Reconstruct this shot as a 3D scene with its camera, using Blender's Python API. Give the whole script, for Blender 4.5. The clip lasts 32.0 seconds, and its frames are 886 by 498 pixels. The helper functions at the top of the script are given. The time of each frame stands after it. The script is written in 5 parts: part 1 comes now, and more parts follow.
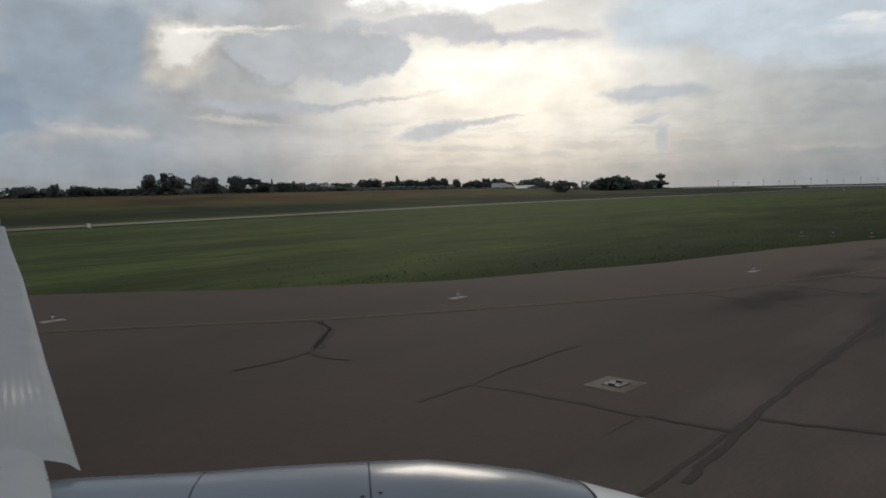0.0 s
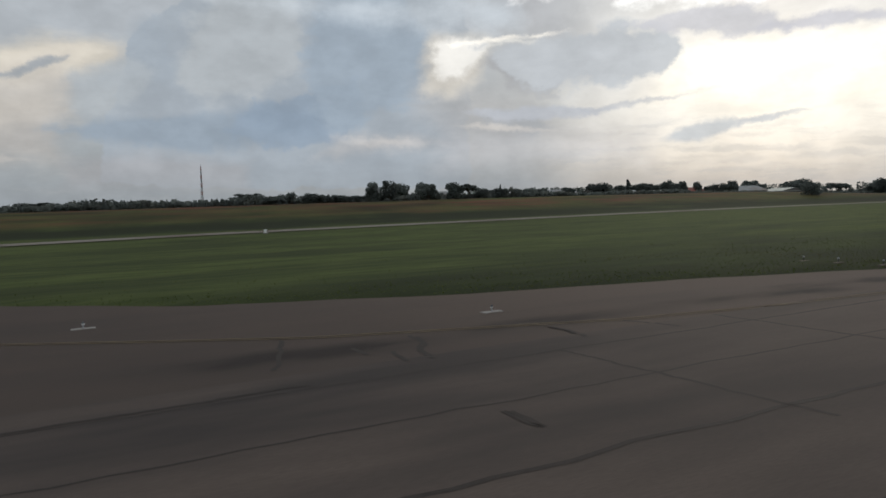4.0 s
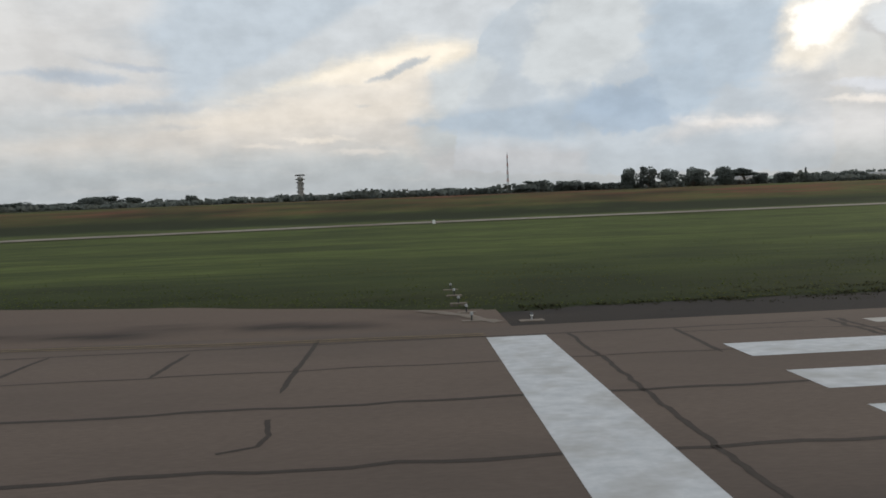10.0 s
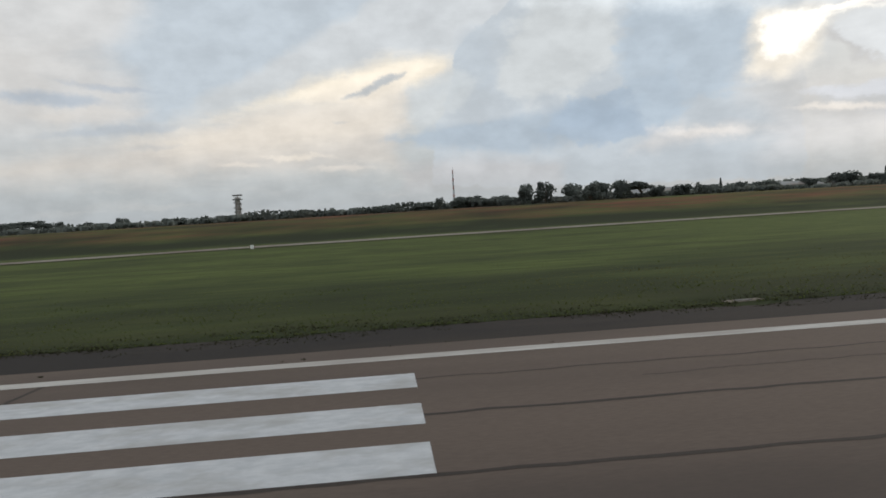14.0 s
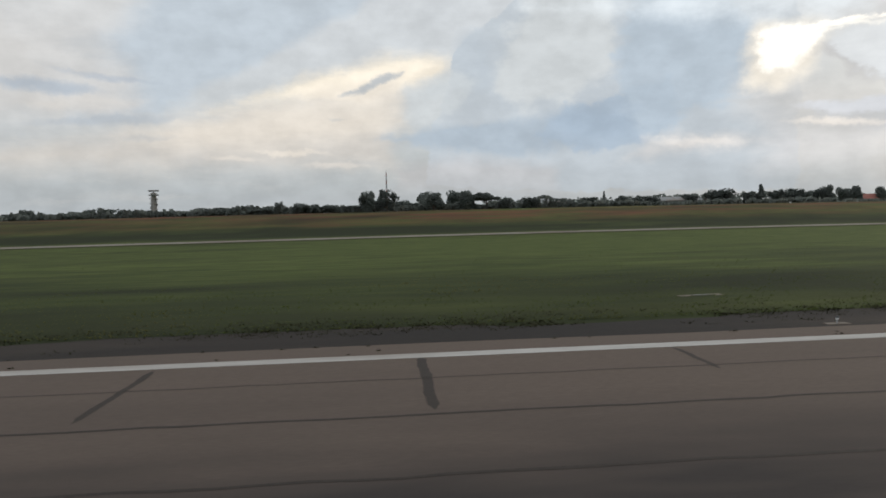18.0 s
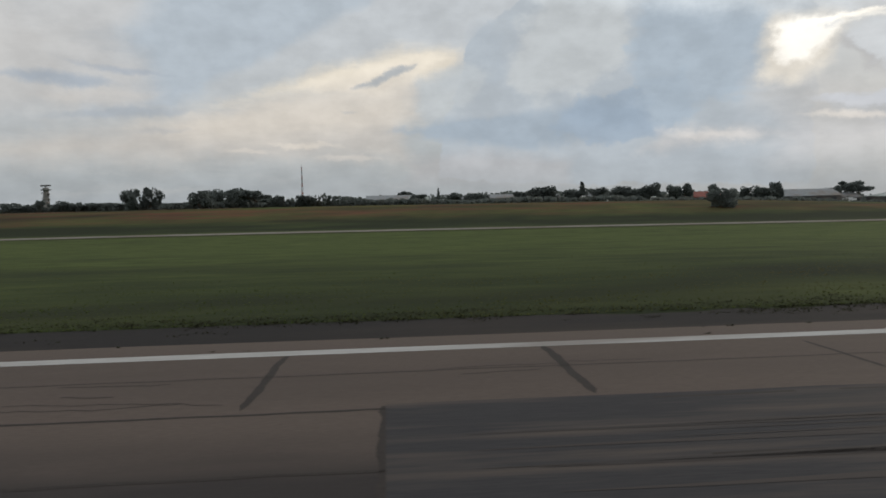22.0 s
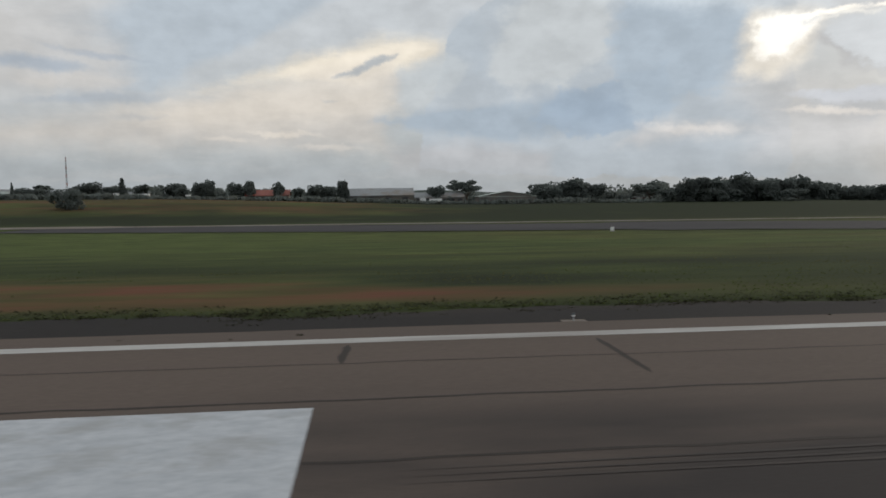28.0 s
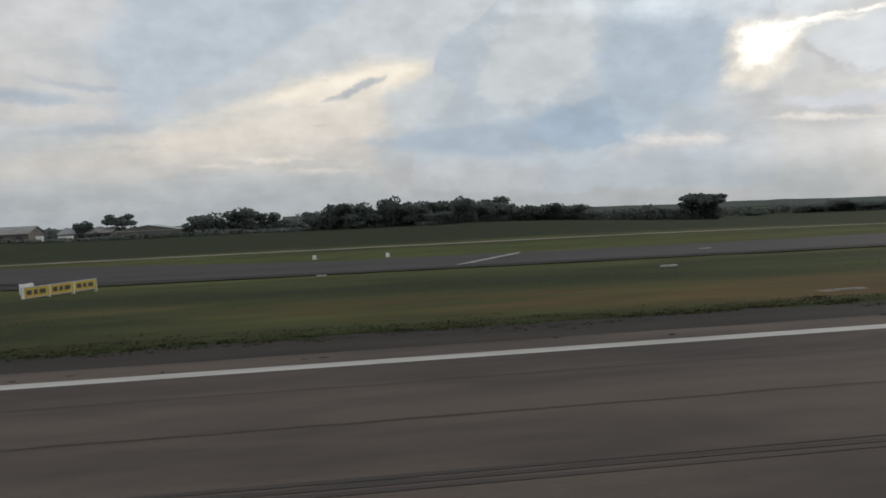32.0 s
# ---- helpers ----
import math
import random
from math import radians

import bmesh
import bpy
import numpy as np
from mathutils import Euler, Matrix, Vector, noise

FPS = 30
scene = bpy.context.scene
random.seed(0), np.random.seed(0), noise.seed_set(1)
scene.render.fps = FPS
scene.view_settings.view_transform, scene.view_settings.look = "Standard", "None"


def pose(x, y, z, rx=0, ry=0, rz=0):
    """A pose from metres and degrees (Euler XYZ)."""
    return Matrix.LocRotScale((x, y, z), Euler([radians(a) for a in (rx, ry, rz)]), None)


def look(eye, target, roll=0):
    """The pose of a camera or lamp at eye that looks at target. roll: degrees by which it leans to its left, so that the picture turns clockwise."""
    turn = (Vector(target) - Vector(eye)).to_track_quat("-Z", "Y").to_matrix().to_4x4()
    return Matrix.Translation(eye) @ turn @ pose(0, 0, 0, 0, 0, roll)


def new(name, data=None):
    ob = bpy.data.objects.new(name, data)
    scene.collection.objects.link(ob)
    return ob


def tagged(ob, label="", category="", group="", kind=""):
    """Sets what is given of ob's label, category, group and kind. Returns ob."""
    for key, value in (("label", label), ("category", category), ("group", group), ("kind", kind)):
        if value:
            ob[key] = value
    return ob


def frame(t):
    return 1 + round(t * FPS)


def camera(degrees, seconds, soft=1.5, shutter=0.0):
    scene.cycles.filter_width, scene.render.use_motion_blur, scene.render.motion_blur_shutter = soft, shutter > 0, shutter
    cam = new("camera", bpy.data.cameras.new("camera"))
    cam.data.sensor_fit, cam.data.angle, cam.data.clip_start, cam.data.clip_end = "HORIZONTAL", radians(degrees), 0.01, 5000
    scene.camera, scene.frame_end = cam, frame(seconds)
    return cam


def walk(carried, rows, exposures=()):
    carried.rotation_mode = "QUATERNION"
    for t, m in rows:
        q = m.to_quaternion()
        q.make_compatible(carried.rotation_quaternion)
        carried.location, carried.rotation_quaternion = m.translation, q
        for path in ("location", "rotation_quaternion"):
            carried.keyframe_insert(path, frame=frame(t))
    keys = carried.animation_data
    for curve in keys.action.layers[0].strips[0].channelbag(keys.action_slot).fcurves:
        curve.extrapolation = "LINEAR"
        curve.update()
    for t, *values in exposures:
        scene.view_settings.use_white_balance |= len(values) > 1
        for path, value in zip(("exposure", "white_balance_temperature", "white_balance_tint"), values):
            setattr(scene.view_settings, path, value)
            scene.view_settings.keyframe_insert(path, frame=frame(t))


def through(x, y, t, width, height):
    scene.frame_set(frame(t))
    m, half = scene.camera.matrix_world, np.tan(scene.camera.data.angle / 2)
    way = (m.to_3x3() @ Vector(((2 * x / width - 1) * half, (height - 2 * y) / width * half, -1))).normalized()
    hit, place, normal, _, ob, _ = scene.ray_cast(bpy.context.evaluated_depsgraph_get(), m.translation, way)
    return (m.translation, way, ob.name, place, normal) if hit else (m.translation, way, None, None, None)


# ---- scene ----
cam = camera(61.78, 32.0, 1.7, 0.05)
PATH = [
    (0, pose(-46.660, 13.086, 2.9068, 85.360, 1.410, -48.881)),
    (0.5, pose(-44.809, 11.693, 2.9068, 85.382, 1.732, -46.857)),
    (1, pose(-42.929, 10.390, 2.9068, 87.801, -0.025, -45.309)),
    (1.5, pose(-40.995, 9.157, 2.9068, 87.577, 1.004, -41.862)),
    (2, pose(-38.991, 7.987, 2.9068, 88.022, 2.744, -36.702)),
    (2.5, pose(-36.923, 6.890, 2.9068, 88.557, 2.097, -32.182)),
    (4.5, pose(-28.443, 3.577, 2.9068, 85.728, 1.691, -27.619)),
    (5, pose(-26.276, 2.894, 2.9068, 86.019, 1.145, -25.259)),
    (5.5, pose(-24.083, 2.305, 2.9068, 86.968, 1.097, -21.840)),
    (6, pose(-21.821, 1.803, 2.9068, 86.171, 4.203, -16.469)),
    (6.5, pose(-19.510, 1.375, 2.9068, 84.218, 3.281, -13.971)),
    (7, pose(-17.181, 1.013, 2.9068, 85.447, 3.475, -10.625)),
    (7.5, pose(-14.796, 0.710, 2.9068, 85.543, 3.107, -7.739)),
    (8, pose(-12.300, 0.455, 2.9068, 85.282, 1.981, -6.380)),
    (8.5, pose(-9.728, 0.254, 2.9068, 86.072, 1.487, -5.136)),
    (9, pose(-7.120, 0.135, 2.9068, 86.049, 1.037, -5.523)),
    (9.5, pose(-4.469, 0.075, 2.9068, 86.006, 1.403, -4.007)),
    (10, pose(-1.751, 0.044, 2.9068, 85.958, 2.205, -3.228)),
    (10.5, pose(1.058, 0.027, 2.9068, 85.095, 2.396, -4.006)),
    (11, pose(4.008, 0.021, 2.9068, 84.575, 1.676, -4.636)),
    (11.5, pose(7.114, 0.018, 2.9068, 85.322, 1.746, -4.416)),
    (12, pose(10.382, 0.003, 2.9068, 85.139, 1.951, -3.848)),
    (12.5, pose(13.883, -0.003, 2.9068, 84.964, 2.609, -3.921)),
    (13, pose(17.680, -0.002, 2.9068, 85.174, 2.463, -5.379)),
    (13.5, pose(21.825, -0.002, 2.9068, 86.172, 2.929, -5.320)),
    (15.5, pose(42.354, -0.002, 2.9068, 87.644, 4.393, -3.606)),
    (16, pose(48.581, -0.000, 2.9068, 87.062, 3.133, -3.752)),
    (16.5, pose(55.285, 0.000, 2.9068, 86.223, 5.224, -3.430)),
    (17, pose(62.482, 0.001, 2.9068, 85.885, 6.122, -4.401)),
    (17.5, pose(70.170, 0.001, 2.9068, 86.949, 3.462, -4.766)),
    (18, pose(78.341, 0.000, 2.9068, 87.054, 1.471, -5.371)),
    (18.5, pose(86.986, 0.000, 2.9068, 87.210, 0.640, -5.574)),
    (19, pose(96.093, 0.001, 2.9068, 86.803, 0.733, -6.453)),
    (19.5, pose(105.652, 0.002, 2.9068, 86.722, 1.109, -6.852)),
    (20, pose(115.655, 0.002, 2.9068, 86.426, 1.338, -6.480)),
    (20.5, pose(126.088, -0.002, 2.9068, 86.816, 1.587, -5.640)),
    (21, pose(136.934, -0.003, 2.9068, 86.596, 2.221, -4.434)),
    (21.5, pose(148.185, -0.001, 2.9068, 86.401, 1.558, -4.243)),
    (22, pose(159.839, -0.000, 2.9068, 86.524, 1.333, -4.422)),
    (22.5, pose(171.894, 0.000, 2.9068, 86.695, 0.675, -4.923)),
    (23, pose(184.354, 0.001, 2.9068, 87.031, 0.598, -6.190)),
    (23.5, pose(197.232, -0.001, 2.9068, 86.853, 1.238, -6.066)),
    (24, pose(210.542, -0.002, 2.9068, 86.998, 0.995, -5.773)),
    (24.5, pose(224.290, -0.002, 2.9068, 86.325, 1.758, -5.006)),
    (25, pose(238.474, 0.002, 2.9068, 85.954, 0.959, -5.660)),
    (25.5, pose(253.073, 0.004, 2.9068, 85.520, 2.249, -6.287)),
    (27.5, pose(315.443, 0.003, 2.9068, 85.913, 1.538, -6.466)),
    (28, pose(331.961, 0.000, 2.9068, 85.793, 0.685, -5.940)),
    (28.5, pose(348.802, -0.001, 2.9068, 85.201, 1.899, -6.084)),
    (29, pose(365.946, -0.001, 2.9068, 85.523, 1.003, -6.349)),
    (29.5, pose(383.409, -0.001, 2.9068, 86.637, 1.316, -6.455)),
    (30, pose(401.232, -0.001, 2.9068, 87.055, 0.692, -6.996)),
    (30.5, pose(419.447, -0.001, 2.9068, 87.283, 1.904, -6.628)),
    (31, pose(438.077, -0.000, 2.9068, 88.145, 1.611, -5.431)),
    (31.5, pose(457.132, 0.000, 2.9068, 86.958, 1.947, -6.045)),
    (32, pose(476.615, 0.001, 2.9068, 87.252, 2.772, -6.461)),
]
EXPOSURE = [(0.0, -0.68, 6300, 10), (1.0, -0.68, 6260, 10), (2.0, -0.82, 6260, 10), (2.5, -0.8, 6260, 10), (4.5, -0.42, 6220, 10), (5.0, -0.36, 6220, 10), (6.0, -0.2, 6240, 10), (7.0, 0.0, 6260, 10), (9.0, 0.0, 6470, 10), (17.0, 0.0, 6480, 10), (20.0, -0.1, 6420, 10), (22.5, -0.28, 6420, 10), (25.5, -0.26, 6420, 10), (28.0, -0.2, 6420, 10), (32.0, -0.14, 6420, 10)]
walk(cam, PATH, EXPOSURE)

# The whole plan is laid out in paces of 0.755 m; every mesh and place is multiplied by U.
U = 0.755

# ---- world and sun ----
SUN_AZ, SUN_EL = 52.0, 14.0
world = bpy.data.worlds.new("sky")
scene.world = world
world.use_nodes = True
wn, wl = world.node_tree.nodes, world.node_tree.links
wn.clear()


def wnode(kind, **sets):
    n = wn.new(kind)
    for key, value in sets.items():
        n.inputs[int(key[1:])].default_value = value
    return n


def wmath(op, a, b=None, c=None):
    n = wn.new("ShaderNodeMath")
    n.operation = op
    for i, q in enumerate((a, b, c)):
        if q is None:
            continue
        if isinstance(q, (int, float)):
            n.inputs[i].default_value = q
        else:
            wl.new(q, n.inputs[i])
    return n.outputs[0]


def wmix(fac, a, b):
    n = wn.new("ShaderNodeMix")
    n.data_type = "RGBA"
    for i, q in ((0, fac), (6, a), (7, b)):
        if isinstance(q, tuple):
            n.inputs[i].default_value = (*q, 1)
        elif isinstance(q, (int, float)):
            n.inputs[i].default_value = q
        else:
            wl.new(q, n.inputs[i])
    return n.outputs[2]


def wrange(x, lo, hi, a=0.0, b=1.0):
    n = wn.new("ShaderNodeMapRange")
    n.interpolation_type = "SMOOTHSTEP"
    wl.new(x, n.inputs[0])
    for i, q in ((1, lo), (2, hi), (3, a), (4, b)):
        n.inputs[i].default_value = q
    return n.outputs[0]


def wnoise(vec, scale, detail=6.0, rough=0.55):
    n = wn.new("ShaderNodeTexNoise")
    n.inputs["Scale"].default_value = scale
    n.inputs["Detail"].default_value = detail
    n.inputs["Roughness"].default_value = rough
    wl.new(vec, n.inputs["Vector"])
    return n


direction = wn.new("ShaderNodeTexCoord").outputs["Generated"]
sep = wn.new("ShaderNodeSeparateXYZ")
wl.new(direction, sep.inputs[0])
azimuth = wmath("MULTIPLY", wmath("ARCTAN2", sep.outputs[0], sep.outputs[1]), 57.2958)
elevation = wmath("MULTIPLY", wmath("ARCSINE", sep.outputs[2]), 57.2958)
flat = wn.new("ShaderNodeCombineXYZ")
wl.new(azimuth, flat.inputs[0])
wl.new(elevation, flat.inputs[1])


def wvec(op, a, b):
    n = wn.new("ShaderNodeVectorMath")
    n.operation = op
    for i, q in enumerate((a, b)):
        if isinstance(q, tuple):
            n.inputs[i].default_value = q
        else:
            wl.new(q, n.inputs[i])
    return n.outputs[0]


# Billows: the sky's plane is pushed about by noise at three sizes.
billow = wnoise(flat.outputs[0], 0.17, 4, 0.55).outputs["Color"]
curl = wnoise(flat.outputs[0], 0.7, 5, 0.6).outputs["Color"]
fray = wnoise(flat.outputs[0], 3.0, 4, 0.6).outputs["Color"]
pushed = wvec("ADD", flat.outputs[0], wvec("MULTIPLY", wvec("SUBTRACT", billow, (0.5, 0.5, 0.5)), (1.2, 0.8, 0)))
pushed = wvec("ADD", pushed, wvec("MULTIPLY", wvec("SUBTRACT", curl, (0.5, 0.5, 0.5)), (1.3, 0.8, 0)))
pushed = wvec("ADD", pushed, wvec("MULTIPLY", wvec("SUBTRACT", fray, (0.5, 0.5, 0.5)), (0.35, 0.25, 0)))
streak_at = wvec("MULTIPLY", pushed, (0.28, 2.2, 1.0))
streaks = wnoise(streak_at, 0.5, 5, 0.55).outputs["Fac"]


def heads(scale):
    """Rounded cloud heads: 0.5 in the middle of each, less between them."""
    n = wn.new("ShaderNodeTexVoronoi")
    n.feature = "SMOOTH_F1"
    n.inputs["Scale"].default_value = scale
    n.inputs["Smoothness"].default_value = 0.4
    wl.new(wvec("MULTIPLY", pushed, (0.85, 1.0, 1.0)), n.inputs["Vector"])
    return wmath("SUBTRACT", 0.5, n.outputs["Distance"])


folds = wmath("SUBTRACT", wnoise(wvec("MULTIPLY", flat.outputs[0], (0.75, 1.1, 1.0)), 0.42, 8, 0.56).outputs["Fac"], 0.5)
shreds = wmath("SUBTRACT", wnoise(wvec("MULTIPLY", flat.outputs[0], (0.3, 1.25, 1.0)), 0.6, 7, 0.58).outputs["Fac"], 0.5)
knobs = wmath("ADD", wmath("MULTIPLY", heads(0.8), 0.5), wmath("MULTIPLY", folds, 5.0))


def cloud(az, el, wide, high, turn=0.0, edge=0.45):
    """How deep a direction lies inside one cloud, 0 to 1: an ellipse with soft, billowed edges."""
    m = wn.new("ShaderNodeMapping")
    m.vector_type = "TEXTURE"
    m.inputs["Location"].default_value = (az, el, 0)
    m.inputs["Rotation"].default_value = (0, 0, radians(turn))
    m.inputs["Scale"].default_value = (wide, high, 1)
    wl.new(pushed, m.inputs["Vector"])
    ln = wn.new("ShaderNodeVectorMath")
    ln.operation = "LENGTH"
    wl.new(m.outputs[0], ln.inputs[0])
    return wrange(ln.outputs["Value"], 1.0, 1.0 - edge)


def bank(corners, soft, puff=0.0):
    """How deep a direction lies inside a cloud with straight sides (azimuth, elevation), soft and billowed."""
    mid = [sum(c[i] for c in corners) / len(corners) for i in (0, 1)]
    depth = None
    for (xa, ya), (xb, yb) in zip(corners, corners[1:] + corners[:1]):
        nx, ny = yb - ya, xa - xb
        size = math.hypot(nx, ny)
        nx, ny = nx / size, ny / size
        if nx * (mid[0] - xa) + ny * (mid[1] - ya) < 0:
            nx, ny = -nx, -ny
        n = wn.new("ShaderNodeVectorMath")
        n.operation = "DOT_PRODUCT"
        wl.new(pushed, n.inputs[0])
        n.inputs[1].default_value = (nx, ny, 0)
        side = wmath("SUBTRACT", n.outputs["Value"], nx * xa + ny * ya)
        depth = side if depth is None else wmath("SMOOTH_MIN", depth, side, 0.5)
    if puff:
        depth = wmath("ADD", depth, wmath("MULTIPLY", knobs, puff))
    else:
        depth = wmath("ADD", depth, wmath("MULTIPLY", shreds, 0.55 + 0.5 * min(soft, 2.5)))
    return wrange(depth, -0.45 * soft, 0.55 * soft)


nishita = wn.new("ShaderNodeTexSky")
nishita.sky_type = "NISHITA"
nishita.sun_disc = False
nishita.sun_elevation = radians(SUN_EL)
nishita.sun_rotation = radians(SUN_AZ)
clear = wn.new("ShaderNodeMix")
clear.data_type = "RGBA"
clear.blend_type = "MULTIPLY"
clear.inputs[0].default_value = 1.0
wl.new(nishita.outputs[0], clear.inputs[6])
clear.inputs[7].default_value = (0.12, 0.12, 0.12, 1)

# High veil of cloud over the clear sky, paler towards the sun.
veil = wmix(wrange(elevation, 0.0, 12.0), (0.46, 0.492, 0.512), (0.66, 0.685, 0.7))
glow = cloud(54, 8, 27, 15, 0, 0.98)
veil = wmix(wmath("MULTIPLY", glow, 0.85), veil, (1.42, 1.37, 1.27))
sky = wmix(0.93, clear.outputs[2], veil)
STREAK, VALE = (0.76, 0.725, 0.68), (0.5, 0.54, 0.58)
sky = wmix(wmath("MULTIPLY", wmath("MULTIPLY", wrange(streaks, 0.5, 0.68), wrange(elevation, 8.0, 4.0)), 0.3), sky, STREAK)
sky = wmix(wmath("MULTIPLY", wmath("MULTIPLY", wrange(streaks, 0.5, 0.34), wrange(elevation, 8.0, 4.0)), 0.25), sky, VALE)
# Each cloud: colour, how much of it, how soft its edge, how puffed, and its corners.
clouds = []
# The high sheet and the cream band under it.
clouds += [
    ((0.678, 0.634, 0.578), 0.8, 3, 0, [(-32.1, 5.2), (-22.0, 6.7), (-10.7, 7.6), (1.2, 9.6), (1.8, 3.3), (-32.3, 3.5)]),
    ((0.964, 0.874, 0.725), 0.9, 1.6, 0, [(-15.4, 7.2), (-10.7, 7.8), (-4.8, 10.4), (2.1, 11.9), (7.7, 11.5), (2.8, 7.3), (-4.9, 7.1)]),
    ((1.098, 1.001, 0.839), 0.7, 1, 0, [(-6.5, 8.8), (-3.1, 10.4), (3.0, 11.2), (5.6, 11.0), (2.0, 9.2), (0.7, 8.3)]),
    ((0.839, 0.772, 0.678), 0.8, 2, 0, [(-18.1, 6.0), (-10.7, 7.6), (2.1, 10.9), (2.8, 6.4), (-3.3, 5.4), (-14.4, 5.0)]),
    ((0.542, 0.606, 0.663), 0.97, 1, 0.25, [(-20.0, 5.0), (-15.8, 7.2), (-11.5, 7.5), (-7.3, 9.0), (-2.2, 10.8), (3.9, 12.8), (8.4, 17.4), (8.7, 25.9), (-30.9, 22.9), (-25.5, 14.3)]),
]
clouds += [
    ((0.663, 0.649, 0.627), 0.8, 3, 0, [(-34.3, 12.7), (-21.6, 12.8), (-16.9, 10.8), (-16.3, 7.7), (-24.1, 6.7), (-34.8, 5.9)]),
    ((0.701, 0.694, 0.678), 0.8, 3, 0, [(-33.6, 22.3), (-13.1, 25.6), (-16.5, 14.2), (-18.9, 11.5), (-34.5, 10.4)]),
    ((0.756, 0.709, 0.649), 0.5, 1, 0, [(-24.0, 8.0), (-19.8, 8.7), (-16.5, 8.1), (-17.3, 7.4), (-22.7, 7.3)]),
    ((0.444, 0.5, 0.572), 0.85, 0.5, 0, [(-23.1, 10.8), (-20.7, 10.4), (-17.3, 10.2), (-15.3, 9.5), (-19.0, 9.7), (-21.5, 10.0)]),
    ((0.455, 0.513, 0.579), 0.85, 0.6, 0, [(-27.8, 9.1), (-23.9, 9.7), (-19.4, 9.3), (-18.5, 9.0), (-21.6, 8.5), (-23.3, 8.5), (-25.9, 8.9)]),
]
clouds += [
    ((0.479, 0.525, 0.572), 0.75, 0.6, 0, [(-23.4, 6.7), (-19.1, 7.4), (-14.3, 7.2), (-15.4, 6.8), (-19.6, 6.5)]),
    ((0.516, 0.538, 0.559), 0.6, 0.4, 0, [(-18.1, 5.8), (-15.9, 6.0), (-14.0, 5.7), (-16.7, 5.4)]),
    ((0.479, 0.519, 0.552), 0.85, 0.35, 0, [(-2.5, 8.8), (-1.4, 9.3), (0.6, 10.2), (2.3, 10.5), (1.2, 9.6), (-0.6, 9.0)]),
    ((0.516, 0.545, 0.559), 0.7, 0.3, 0, [(-3.3, 7.1), (-2.1, 7.3), (-1.3, 7.2), (-2.8, 6.9)]),
    ((0.874, 0.805, 0.709), 0.7, 0.3, 0, [(-7.9, 5.9), (-6.2, 6.2), (-4.3, 6.0), (-5.8, 5.8)]),
]
clouds += [
    ((0.874, 0.805, 0.709), 0.75, 0.3, 0, [(-8.4, 4.8), (-5.0, 4.9), (-2.5, 4.5), (-5.0, 4.3), (-7.6, 4.5)]),
    ((0.839, 0.772, 0.686), 0.6, 0.3, 0, [(-12.5, 4.3), (-10.4, 4.5), (-8.4, 4.2), (-10.9, 4.1)]),
    ((0.822, 0.764, 0.694), 0.6, 0.3, 0, [(-5.1, 3.8), (-1.7, 4.0), (0.1, 3.6), (-3.4, 3.4)]),
    ((0.516, 0.545, 0.552), 0.5, 1, 0, [(-14.5, 3.7), (-7.6, 3.8), (0.0, 3.2), (-0.0, 1.6), (-14.6, 1.9)]),
]
# The tall cumulus bank.
clouds += [
    ((0.555, 0.606, 0.648), 0.98, 0.3, 0.3, [(0.4, 2.0), (0.3, 4.4), (1.0, 5.4), (1.8, 6.6), (1.8, 8.6), (3.1, 9.6), (5.3, 11.2), (6.9, 13.5), (8.0, 17.4), (10.4, 25.8), (31.2, 22.8), (31.0, 0.7)]),
    ((0.529, 0.545, 0.539), 0.8, 6, 0, [(29.6, 8.1), (32.4, 8.5), (36.9, 7.6), (37.5, -1.1), (29.6, -0.8)]),
    ((0.656, 0.656, 0.656), 0.8, 5, 0, [(29.7, 13.6), (30.5, 22.9), (39.8, 20.6), (39.3, 10.0)]),
    ((0.666, 0.686, 0.678), 0.6, 1.4, 0.9, [(9.9, 11.8), (12.6, 16.3), (18.0, 16.6), (18.8, 10.7), (15.7, 8.2), (12.3, 7.7), (9.8, 8.9)]),
    ((0.504, 0.565, 0.62), 0.5, 1.4, 0.6, [(4.2, 8.7), (8.9, 8.9), (9.9, 12.6), (7.4, 13.5), (5.6, 11.1)]),
]
clouds += [
    ((0.637, 0.671, 0.678), 0.6, 1.2, 0.5, [(2.7, 9.2), (5.5, 10.7), (8.1, 9.8), (7.1, 7.3), (2.4, 6.9)]),
    ((0.449, 0.525, 0.599), 0.9, 0.8, 0.4, [(0.9, 2.9), (0.6, 5.5), (4.5, 6.5), (9.7, 6.8), (12.3, 7.1), (19.8, 6.6), (20.5, 3.6), (14.7, 3.1), (9.6, 4.0), (0.6, 3.2)]),
    ((0.432, 0.519, 0.613), 0.9, 0.6, 0.6, [(11.0, 6.9), (12.3, 7.2), (15.7, 7.9), (18.6, 9.9), (22.2, 9.6), (23.3, 6.7), (20.9, 4.5), (16.4, 4.3), (11.4, 5.4)]),
    ((0.491, 0.572, 0.648), 0.85, 0.9, 0.7, [(18.7, 9.7), (19.0, 12.7), (20.4, 16.3), (26.9, 15.5), (27.7, 11.3), (27.3, 9.1), (25.6, 7.3), (21.3, 5.1), (19.3, 6.6)]),
    ((0.388, 0.475, 0.572), 0.6, 1.6, 0, [(13.6, 7.0), (16.5, 7.6), (20.2, 7.0), (19.3, 5.2), (14.8, 5.3)]),
]
